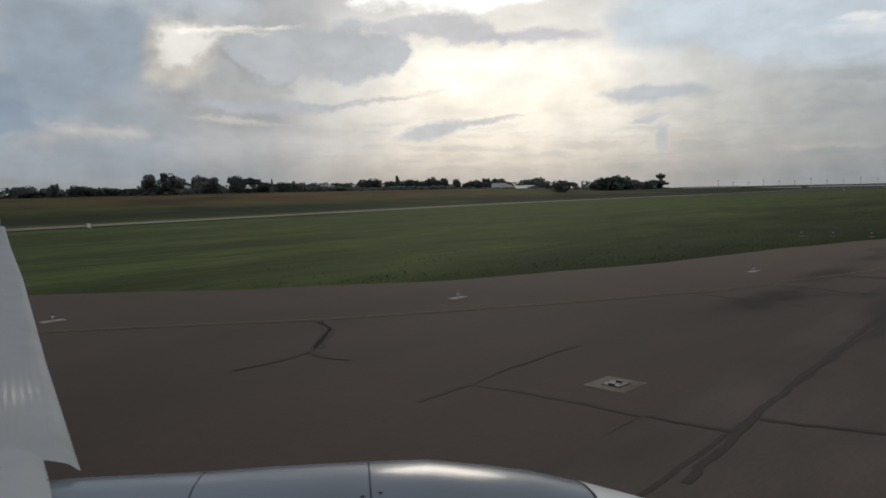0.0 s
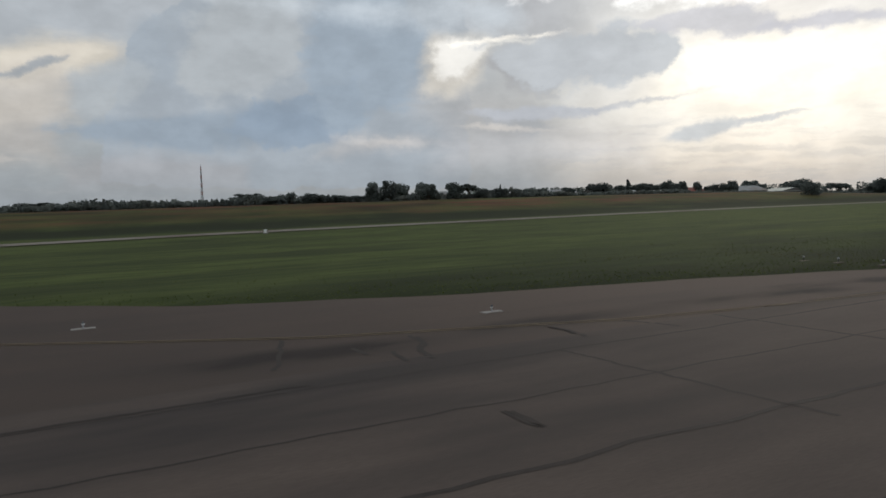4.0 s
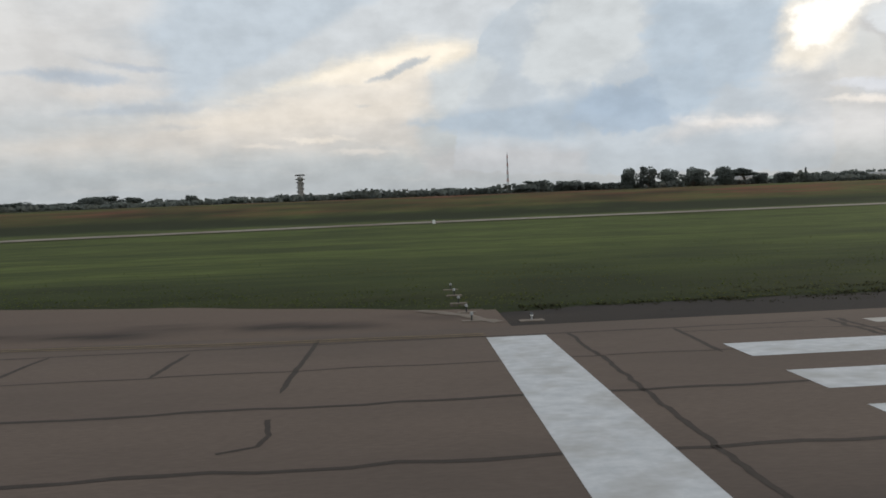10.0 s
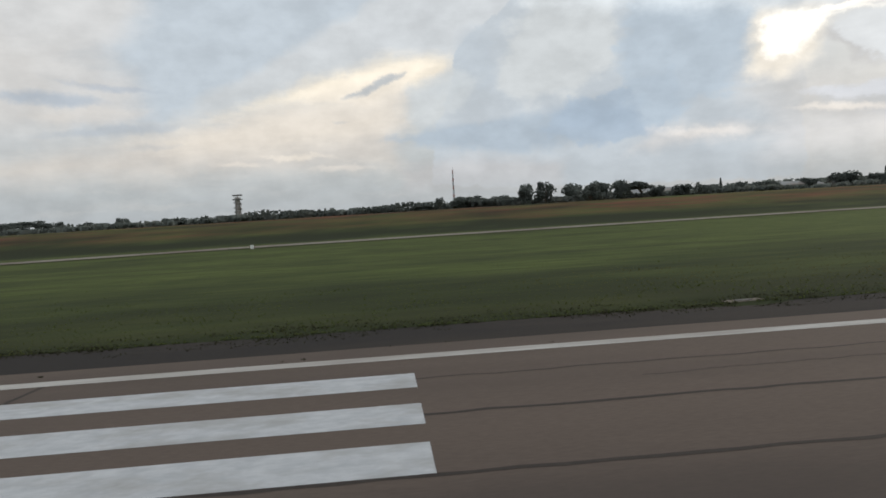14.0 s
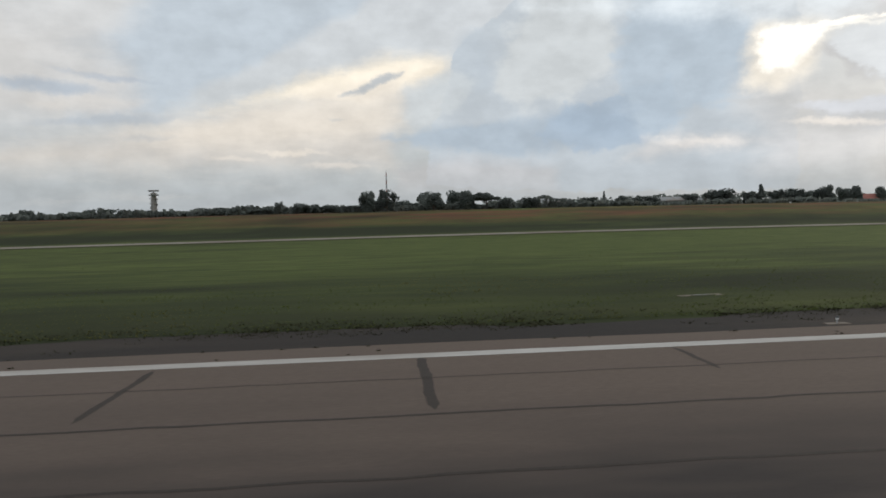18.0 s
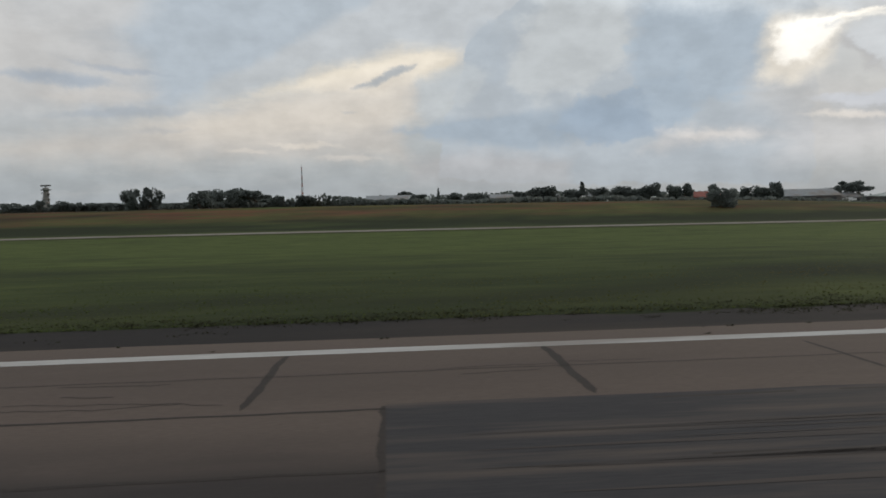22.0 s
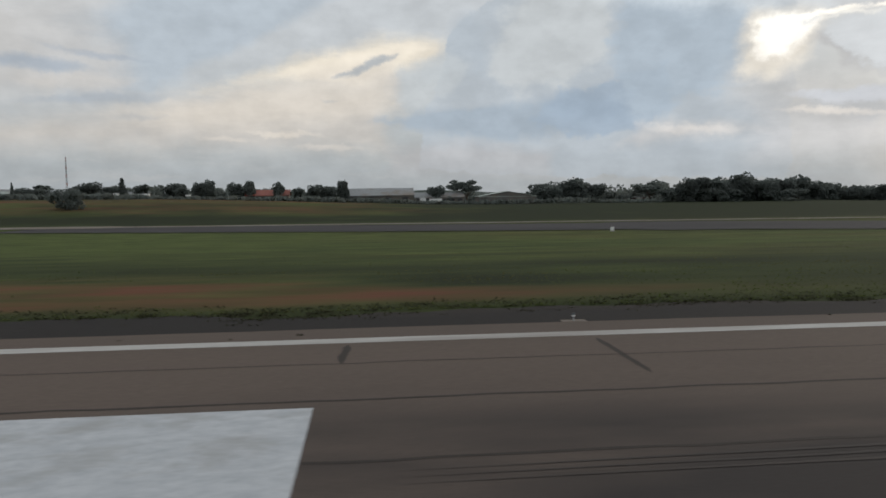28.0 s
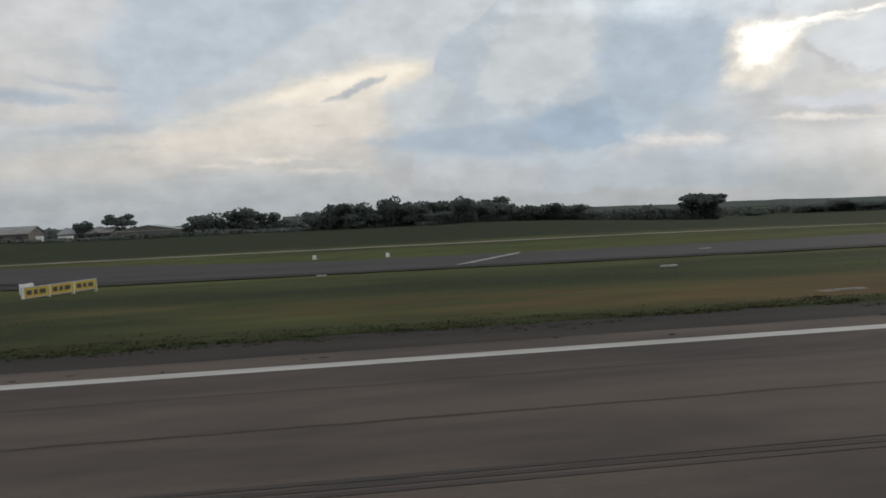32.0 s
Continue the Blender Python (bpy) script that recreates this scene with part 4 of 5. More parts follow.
# ---- trees ----
def crown_mesh(kind, seed):
    """A crown one pace high and one wide, of many small leaf clumps round its limbs."""
    r = random.Random(seed)
    v, f = [], []

    def clump(c, size):
        n = Vector((r.gauss(0, 1), r.gauss(0, 1), r.gauss(0, 1))).normalized()
        t = n.orthogonal().normalized()
        b = n.cross(t)
        base = len(v)
        k = r.choice((5, 6))
        for i in range(k):
            a = 6.283 * i / k + r.uniform(-0.3, 0.3)
            q = Vector(c) + (t * math.cos(a) + b * math.sin(a) * r.uniform(0.5, 1)) * size * r.uniform(0.6, 1.2)
            v.append(tuple(q))
        f.append(tuple(range(base, base + k)))

    lobes = []
    if kind == "round":
        lobes = [((0, 0, 0.55), 0.34), ((0.05, 0, 0.68), 0.27)] + [((r.uniform(-0.3, 0.3), r.uniform(-0.3, 0.3), r.uniform(0.34, 0.84)), r.uniform(0.15, 0.23)) for _ in range(22)] + [((r.uniform(-0.36, 0.36), r.uniform(-0.2, 0.2), r.uniform(0.1, 0.32)), 0.17) for _ in range(10)]
    elif kind == "umbrella":
        lobes = [((r.uniform(-0.42, 0.42), r.uniform(-0.42, 0.42), r.uniform(0.6, 0.9)), r.uniform(0.11, 0.17)) for _ in range(26)]
    elif kind == "sparse":
        lobes = [((r.uniform(-0.34, 0.34), r.uniform(-0.34, 0.34), r.uniform(0.34, 0.9)), r.uniform(0.12, 0.2)) for _ in range(20)]
    elif kind == "conifer":
        lobes = [((r.uniform(-0.05, 0.05), r.uniform(-0.05, 0.05), z / 14), 0.46 * (1 - z / 14.6) + 0.05) for z in range(2, 14)]
    else:
        lobes = [((r.uniform(-0.36, 0.36), r.uniform(-0.36, 0.36), r.uniform(0.1, 0.75)), r.uniform(0.14, 0.24)) for _ in range(20)]
    for (cx, cy, cz), rad in lobes:
        squash = {"umbrella": 0.5, "conifer": 0.16}.get(kind, 0.8)
        for _ in range(int(60 + 260 * rad) if kind != "sparse" else 75):
            d = Vector((r.gauss(0, 1), r.gauss(0, 1), r.gauss(0, 1))).normalized() * rad * r.uniform(0.55, 1.05) ** 0.6
            clump((cx + d.x, cy + d.y, max(0.04, cz + d.z * squash)), r.uniform(0.026, 0.06))
    me = bpy.data.meshes.new("crown")
    me.from_pydata(v, [], f)
    me.materials.append(HAZED_LEAF)
    return me, lobes


def trunk_mesh(kind, lobes, seed):
    r = random.Random(seed)
    bm = bmesh.new()
    fork = {"umbrella": 0.42, "conifer": 0.9, "bush": 0.1}.get(kind, 0.3)
    tube(bm, (0, 0, -0.06), (0.01, 0, fork), 0.035, 0.022, 7)
    for (cx, cy, cz), rad in r.sample(lobes, min(8, len(lobes))):
        if cz > fork * 0.6:
            tube(bm, (0.01, 0, fork * r.uniform(0.7, 1)), (cx, cy, cz), 0.016, 0.005, 5)
    me = bpy.data.meshes.new("trunk")
    bm.to_mesh(me)
    bm.free()
    me.materials.append(BARK)
    return me


KINDS = {}
for kind, number in (("round", 6), ("umbrella", 3), ("sparse", 3), ("conifer", 2), ("bush", 3)):
    KINDS[kind] = []
    for i in range(number):
        cm, lobes = crown_mesh(kind, 11 * i + len(kind))
        KINDS[kind].append((cm, trunk_mesh(kind, lobes, i)))
LABELS = {
    "round": "dense dark green broadleaf tree on the airfield's edge", "umbrella": "flat-topped umbrella acacia with a bare trunk", "sparse": "tall open-crowned tree with gaps between limbs",
    "conifer": "slender pointed dark conifer among the houses", "bush": "broad dark bush growing close to the ground",
}
tree_rng = random.Random(21)


def tree(kind, x, y, high, wide):
    cm, tm = tree_rng.choice(KINDS[kind])
    z = ground_z(x, y) - (0.19 if kind in ("round", "sparse") else 0.1) * high
    ob = new("tree" if kind != "bush" else "bush")
    ob.matrix_basis = Matrix.Translation((x * U, y * U, z * U)) @ Matrix.Rotation(tree_rng.uniform(0, 6.28), 4, "Z") @ Matrix.Diagonal((wide * U * 1.05, wide * U * 1.05, high * U * (1.25 if kind in ("round", "sparse") else 1.16), 1))
    tagged(ob, LABELS[kind], "tree" if kind != "bush" else "bush", "trees along the airfield")
    for name, me in (("trunk", tm), ("crown", cm)):
        p = new(name, me)
        p.parent = ob
    return ob


ROUND = [(-226, 440, 5.5, 19.5), (-213, 440, 4.6, 16.3), (-199, 440, 4.4, 16.3), (-188, 440, 4.6, 13.1), (-178, 440, 6.8, 11.1), (-167, 440, 3.8, 9.8), (-207, 640, 7.2, 7.2), (-194, 640, 5.7, 9.1), (-140, 640, 6.5, 16.4), (-139, 760, 3.9, 17.2), (-122, 760, 6.1, 16.1), (-93, 760, 6.1, 14.9), (-77, 760, 6.1, 15.0), (-44, 800, 6.9, 35.2), (-13, 800, 4.5, 20.7), (4, 800, 3, 15.9), (44, 760, 6.7, 25.6), (62, 760, 4.3, 10.5), (82, 700, 3, 12.9), (94, 700, 4.1, 18.3)]
ROUND_B = [(53, 335, 3, 10.3), (72, 335, 4.8, 8.3), (85, 335, 3.6, 7.8), (96, 335, 3, 7.8), (78, 335, 3, 8.4), (92, 335, 3, 6.5), (101, 332, 8.9, 8.4), (146, 332, 8.3, 9.5), (164, 335, 5.0, 6.6), (176, 335, 5.2, 9.2), (130, 362, 9.3, 11), (145, 363, 9, 11), (119, 345, 3, 10.3), (138, 345, 3, 7.8), (230, 430, 5.7, 11.3), (252, 430, 6.6, 10.0), (261, 430, 5.8, 7.4), (290, 470, 6.8, 7.4), (297, 400, 8.8, 17.0), (312, 392, 6.5, 10.6), (326, 392, 7.2, 8.7), (340, 400, 7.9, 12.8)]
ROUND_C = [(353, 400, 6.9, 7.7), (358, 396, 9.6, 8.3), (371, 400, 8.6, 8.4), (379, 400, 9.6, 7.1), (394, 400, 9.5, 7.1), (404, 400, 6.8, 5.8), (412, 400, 8.2, 6.5), (419, 395, 8.5, 12.9), (427, 395, 10.6, 5.2), (266, 420, 5.7, 9.1), (289, 420, 6.2, 9.2), (345, 395, 6.6, 8.8), (354, 395, 8.1, 6.4), (373, 400, 7.0, 8.9), (428, 396, 11.0, 6.6), (420, 396, 7.8, 7.2), (480, 428, 9.9, 11.2), (545, 430, 11.5, 22), (565, 440, 14.5, 23), (586, 440, 6.7, 10.4)]
ROUND_D = [(618, 393, 12.9, 14.4), (631, 393, 13.1, 16.9), (647, 393, 15.1, 13.8), (660, 393, 11.9, 17.7), (676, 398, 11.8, 14.1), (689, 407, 13.8, 15.1), (702, 410, 10.6, 13.3), (723, 410, 7.9, 15.9), (736, 410, 9.0, 19.2), (751, 410, 8.2, 19.3), (817, 445, 7.5, 17.7), (832, 445, 6.8, 14.2), (846, 445, 10.5, 22), (995, 560, 6.4, 27.3), (1020, 560, 9.7, 32.0), (1047, 560, 6.5, 27.6), (1079, 560, 8.1, 32.4), (1119, 560, 8.6, 37.3), (691, 620, 15.3, 19.1), (732, 560, 16.4, 32.1), (1167, 640, 23.1, 40.7)]
UMBRELLA = [(-157, 440, 6.0, 9.2), (-156, 640, 3.3, 8.7), (19, 800, 7.5, 16.5), (72, 760, 4.5, 10.5), (155, 332, 7.3, 11.6), (226, 520, 9.3, 11.2), (499, 434, 13.5, 18.0), (609, 430, 9.8, 19.0), (844, 441, 16.2, 27), (1790, 900, 25.4, 60.3)]
SPARSE = [(-179, 640, 8.5, 8.2), (62, 335, 5.2, 3.6), (110, 332, 9.5, 9.4), (131, 332, 8.6, 10.5), (578, 440, 10.9, 15.2)]
CONIFER = [(243, 438, 9.3, 3.4), (317, 391, 10.4, 6.8)]
BUSH = [(337, 268, 7.8, 9.8), (489, 425, 5.1, 6.5), (593, 430, 4.2, 10.2), (634, 388, 8.3, 18.6), (667, 388, 7.4, 21.9), (762, 410, 5.0, 9.7), (800, 445, 4.0, 21.1), (918, 520, 3, 16.7)]
for kind, rows in (("round", ROUND), ("round", ROUND_B), ("round", ROUND_C), ("round", ROUND_D), ("umbrella", UMBRELLA), ("sparse", SPARSE), ("conifer", CONIFER), ("bush", BUSH)):
    for row in rows:
        tree(kind, *row)

FAR_UMBRELLA = [(-275, 583, 4.8, 20), (-241, 597, 9.9, 27), (-121, 691, 4.7, 22.4), (-110, 708, 6.8, 24), (-85, 716, 4.7, 23.1), (-40, 690, 7.5, 30), (15, 690, 6.4, 18.8), (37, 689, 7.2, 22), (103, 590, 9.3, 24.0)]
FAR_ROUND = [(-267, 597, 4.3, 20.8), (-257, 604, 7.0, 15), (-166, 672, 2.9, 13.3), (-150, 676, 6.1, 25.4), (-72, 697, 5.9, 24.7), (-50, 699, 5.0, 28.0), (-15, 690, 3.3, 16.6), (27, 699, 4.2, 18), (50, 688, 3.7, 22.1), (86, 613, 2.5, 22.9), (123, 544, 8.1, 16.2), (133, 521, 5.9, 14.7)]
FAR_SPARSE = [(-219, 605, 8.2, 17), (-205, 631, 6.8, 10.6), (-193, 634, 5.7, 12.7), (-177, 628, 8.6, 11.5), (111, 598, 10.3, 16.6)]
for kind, rows in (("umbrella", FAR_UMBRELLA), ("round", FAR_ROUND), ("sparse", FAR_SPARSE)):
    for row in rows:
        tree(kind, *row)
for row in ((625, 402, 11.5, 18), (655, 405, 12.5, 20), (683, 412, 12, 18), (608, 398, 8, 12), (712, 414, 10, 15), (640, 398, 9, 22), (745, 418, 7.5, 18), (765, 420, 6, 16), (785, 430, 6, 16), (806, 436, 7, 18)):
    tree("round", *row)

# A far belt of low trees closes the horizon.
def belt(name, pts, low, high, seed, label, thick=18, big=1.2):
    r = random.Random(seed)
    v, f = [], []
    for (xa, ya), (xb, yb) in zip(pts, pts[1:]):
        n = int(math.hypot(xb - xa, yb - ya) / 2.2)
        for i in range(n):
            x, y = xa + (xb - xa) * i / n, ya + (yb - ya) * i / n + r.uniform(-6, 6)
            top = low + (high - low) * max(0.0, 0.5 + 0.9 * noise.noise((x * 0.03, y * 0.02, seed)) + 0.4 * noise.noise((x * 0.14, y * 0.1, seed)))
            z0 = ground_z(x, y)
            for _ in range(thick):
                c = Vector((x + r.uniform(-2, 2), y + r.uniform(-2, 2), z0 + top * r.uniform(0.05, 1.0)))
                nrm = Vector((r.gauss(0, 1), r.gauss(0, 1), r.gauss(0, 1))).normalized()
                t = nrm.orthogonal().normalized()
                b = nrm.cross(t)
                s = r.uniform(0.6, 1.5) * big
                base = len(v)
                v += [tuple(c + t * s), tuple(c + b * s), tuple(c - t * s * 0.8), tuple(c - b * s)]
                f.append((base, base + 1, base + 2, base + 3))
    ob = sheet(name, v, f, HAZED_LEAF)
    return tagged(ob, label, "trees", kind="stuff")


belt("far_trees", [(-900, 900), (-500, 760), (-200, 800), (200, 820), (600, 760), (1000, 820)], 0.8, 4.2, 1, "low dark belt of distant trees and scrub")
belt("bank_scrub", [(-240, 350), (-60, 345), (100, 348), (280, 352), (430, 372)], 0.6, 2.8, 2, "low dark scrub along the top of the bank")
belt("far_trees", [(180, 500), (330, 455), (470, 465), (640, 470)], 3.0, 8.0, 3, "low dark trees behind the sheds")
belt("far_trees", [(760, 470), (900, 560), (1200, 700), (1500, 760), (1900, 800), (2300, 700)], 3.0, 8.0, 4, "distant dark tree belt beyond the runway's far end")

for i, (pts, low, high) in enumerate((([(-300, 450), (-225, 444), (-150, 446), (-100, 470)], 1.5, 4.5), ([(-240, 650), (-120, 660), (-60, 745), (120, 730)], 1.5, 4.5), ([(-60, 352), (40, 340), (110, 336), (185, 340), (230, 352)], 1.2, 4.5),
        ([(185, 520), (262, 475), (310, 440), (345, 412), (430, 425), (545, 455)], 3.0, 7.5), ([(585, 470), (645, 425)], 4.0, 8.0), ([(536, 434), (600, 440)], 4.0, 9.0), ([(606, 400), (660, 399), (700, 412), (770, 416), (810, 430)], 4.0, 9.5), ([(480, 455), (620, 452)], 3.0, 7.0), ([(590, 500), (720, 520)], 9.0, 13.0), ([(640, 428), (700, 425), (770, 432)], 7.0, 11.0), ([(424, 392), (462, 388), (500, 402), (530, 404)], 0.8, 2.6), ([(772, 424), (836, 440), (858, 446)], 3.5, 8.0), ([(520, 415), (610, 398)], 1.0, 3.0))):
    belt("hedgerow", pts, low, high, 20 + i, "thick dark green hedgerow of bushes and small trees", 22, 0.85)

# Distant wooded ridge.
v, f = [], []
for i in range(61):
    x = 400 + i * 60
    top = ground_z(x, 1900) + 16 + 7 * noise.noise((i * 0.13, 0, 0)) + 2.5 * noise.noise((i * 0.9, 0, 0))
    v += [(x, 2250, ground_z(x, 2250) - 12), (x, 2300, top), (x, 2420, ground_z(x, 2420) - 12)]
for i in range(60):
    a = 3 * i
    f += [(a, a + 3, a + 4, a + 1), (a + 1, a + 4, a + 5, a + 2)]
ridge = sheet("ridge", v, f, material("wooded_ridge", (0.07, 0.085, 0.07), (0.1, 0.115, 0.1), 30.0, 0.95))
tagged(ridge, "low wooded ridge on the horizon", "hill", kind="structure")


# ---- buildings ----
def shed(x, y, wide, deep, eave, ridge_h, roof, label, turn=0.0, gable_front=False, openings=4, name="shed"):
    """A pitched-roof shed: four walls, two roof slopes, its openings and fascia."""
    z = ground_z(x, y) - 0.3
    ob = thing(name, x, y, z, turn, label, "building", "airfield buildings")
    w, d = wide / 2, deep / 2
    t = 0.25
    part("wall", boxed(-w, w, -d, -d + t, 0, eave), WALL, ob)
    part("wall", boxed(-w, w, d - t, d, 0, eave), WALL, ob)
    for s in (-1, 1):
        bm = bmesh.new()
        if gable_front:
            box(bm, s * w - (t if s > 0 else 0), s * w + (t if s < 0 else 0), -d + t, d - t, 0, eave)
        else:
            a = [bm.verts.new((s * w, q, h)) for q, h in ((-d + t, 0), (d - t, 0), (d - t, eave), (0, ridge_h), (-d + t, eave))]
            b = [bm.verts.new((s * (w - t), q, h)) for q, h in ((-d + t, 0), (d - t, 0), (d - t, eave), (0, ridge_h), (-d + t, eave))]
            bm.faces.new(a)
            bm.faces.new(b[::-1])
            for i in range(5):
                bm.faces.new((a[i], a[(i + 1) % 5], b[(i + 1) % 5], b[i]))
        part("end_wall", bm, WALL, ob)
    over = 0.6
    for s in (-1, 1):
        bm = bmesh.new()
        if gable_front:
            pts = [(0, -d - over, ridge_h + 0.05), (0, d + over, ridge_h + 0.05), (s * (w + over), d + over, eave - 0.1), (s * (w + over), -d - over, eave - 0.1)]
        else:
            pts = [(-w - over, 0, ridge_h + 0.05), (w + over, 0, ridge_h + 0.05), (w + over, s * (d + over), eave - 0.15), (-w - over, s * (d + over), eave - 0.15)]
        lo = [bm.verts.new(p) for p in pts]
        hi = [bm.verts.new((p[0], p[1], p[2] + 0.18)) for p in pts]
        bm.faces.new(lo)
        bm.faces.new(hi[::-1])
        for i in range(4):
            bm.faces.new((lo[i], lo[(i + 1) % 4], hi[(i + 1) % 4], hi[i]))
        part("roof", bm, roof, ob)
    if gable_front:
        bm = bmesh.new()
        a = [bm.verts.new((q, -d - 0.02, h)) for q, h in ((-w, eave), (w, eave), (0, ridge_h))]
        b = [bm.verts.new((q, -d + t, h)) for q, h in ((-w, eave), (w, eave), (0, ridge_h))]
        bm.faces.new(a)
        bm.faces.new(b[::-1])
        for i in range(3):
            bm.faces.new((a[i], a[(i + 1) % 3], b[(i + 1) % 3], b[i]))
        part("gable", bm, WALL, ob)
    for i in range(openings):
        q = -w + (i + 0.5) * wide / openings
        ow = min(1.4, wide / openings * 0.3)
        part("window", boxed(q - ow, q + ow, -d - 0.06, -d + 0.02, eave * 0.35, eave * 0.78), DARK, ob)
    part("fascia", boxed(-w - over, w + over, -d - over - 0.08, -d - over, eave - 0.3, eave + 0.08), roof, ob)
    return ob


shed(215, 478, 30, 16, 3.6, 6.3, ROOF, "long shed with a pale weathered metal roof", openings=7)
shed(232, 452, 11, 9, 3.0, 4.8, ROOF_GREEN, "small house with a pale green pitched roof", openings=3, name="house")
shed(275, 425, 20, 12, 3.2, 5.2, ROOF, "low workshop with a light sheet-metal roof", openings=5)
shed(299, 404, 15, 10, 2.6, 4.6, ROOF, "house with two light metal roof slopes", openings=4, name="house")
shed(258, 438, 12, 9, 2.6, 4.3, ROOF, "small pale-roofed house among trees", openings=3, name="house")
shed(293, 424, 9, 8, 2.4, 4.0, ROOF, "small pale-roofed house beside a bush", openings=2, name="house")
shed(388, 404, 22, 11, 2.8, 5.6, ROOF_RED, "red-roofed house with white trim", openings=6, name="house")
shed(322, 398, 12, 8, 2.4, 3.8, ROOF, "low house with a light roof under trees", openings=3, name="house")
shed(447, 405, 36, 20, 4.3, 8.0, ROOF, "large hangar with a grey-green metal roof", openings=4, name="hangar")
shed(482, 432, 28, 16, 4.0, 6.6, ROOF, "grey shed with a light metal roof", openings=6)
shed(519, 420, 32, 20, 4.6, 7.2, ROOF_GREEN, "wide low hangar with a shallow gable front", gable_front=True, openings=0, name="hangar")
shed(560, 445, 18, 10, 3.0, 4.6, ROOF, "low shed half hidden by trees", openings=4)
shed(-103, 712, 46, 14, 4.5, 6.0, ROOF, "long low white building at the foot of the tower", openings=10, name="building")
shed(-60, 720, 26, 12, 3.6, 5.2, ROOF_GREEN, "low building with a pale roof near the tower", openings=6, name="building")
shed(-150, 700, 24, 12, 3.2, 4.6, ROOF, "low pale-roofed building among trees", openings=6, name="building")


def container(x, y, wide, high, mat, label, category="container"):
    z = ground_z(x, y)
    ob = thing(category.replace(" ", "_"), x, y, z - 0.1, 0, label, category)
    part("body", boxed(-wide / 2, wide / 2, -1.3, 1.3, 0.1, high, bevel=0.05), mat, ob)
    for i in range(int(wide / 0.8)):
        part("rib", boxed(-wide / 2 + 0.4 + 0.8 * i, -wide / 2 + 0.5 + 0.8 * i, -1.36, -1.3, 0.2, high - 0.1), mat, ob)
    part("sill", boxed(-wide / 2 - 0.02, wide / 2 + 0.02, -1.4, 1.4, 0, 0.1), DARK, ob)


container(330, 378, 8, 2.8, WHITE_PAINT, "pale shipping container standing in the grass")
container(316, 385, 2.2, 3.2, WHITE_PAINT, "small white hut with ribbed walls", "hut")
container(352, 380, 2.0, 2.4, WHITE_PAINT, "small white hut beside the trees", "hut")
container(470, 396, 3.0, 3.4, WHITE_PAINT, "white cabin at the end of the hangar", "cabin")
container(478, 408, 7, 3.0, WHITE_PAINT, "low white annex by the shed", "annex")

# Open carport with a long white beam.
ob = thing("carport", 601, 438, ground_z(601, 438) - 0.2, 0, "long open carport with a white beam and posts", "carport")
part("beam", boxed(-13, 13, -0.2, 0.2, 2.6, 3.1), WHITE_PAINT, ob)
part("roof", boxed(-13, 13, 0.2, 5.0, 2.95, 3.1), ROOF, ob)
for i in range(5):
    part("post", boxed(-13 + 6.4 * i, -12.6 + 6.4 * i, -0.15, 0.15, 0, 2.6), WHITE_PAINT, ob)
part("back_wall", boxed(-13, 13, 4.8, 5.0, 0, 2.9), ROOF_RED, ob)


# ---- radar tower, mast, control tower, terminal ----
def radar_tower(x, y, top):
    z = ground_z(x, y)
    h = top - z
    ob = thing("radar_tower", x, y, z, 0, "tall pale radar tower with platform rings", "tower")
    bm = bmesh.new()
    tube(bm, (0, 0, 0), (0, 0, h * 0.8), 3.0, 2.3, 12)
    part("shaft", bm, CONCRETE, ob)
    for q in (0.42, 0.6):
        part("platform", tube(bmesh.new(), (0, 0, h * q), (0, 0, h * q + 0.3), 3.1, 3.1, 12), STEEL, ob)
    for q, side, size in ((0.3, 1, 0.8), (0.37, -1, 0.9), (0.47, 1, 1.1), (0.52, -1, 0.8), (0.58, 1, 0.9), (0.66, 1, 1.2), (0.7, -1, 0.9)):
        part("dish", tube(bmesh.new(), (side * 2.5, -1, h * q), (side * 3.3, -1.4, h * q + 0.2), size, size * 0.75, 10), DARK_STEEL if size > 1 else STEEL, ob)
    part("gallery", tube(bmesh.new(), (0, 0, h * 0.8), (0, 0, h * 0.84), 4.2, 4.6, 14), STEEL, ob)
    part("cabin", tube(bmesh.new(), (0, 0, h * 0.84), (0, 0, h * 0.9), 2.6, 2.6, 10), CONCRETE, ob)
    part("pedestal", tube(bmesh.new(), (0, 0, h * 0.9), (0, 0, h * 0.96), 1.0, 0.8, 8), STEEL, ob)
    part("antenna", boxed(-4.6, 4.6, -0.5, 0.5, h * 0.945, h, bevel=0.2), DARK_STEEL, ob)
    return ob


radar_tower(-95.8, 701, 29.6)


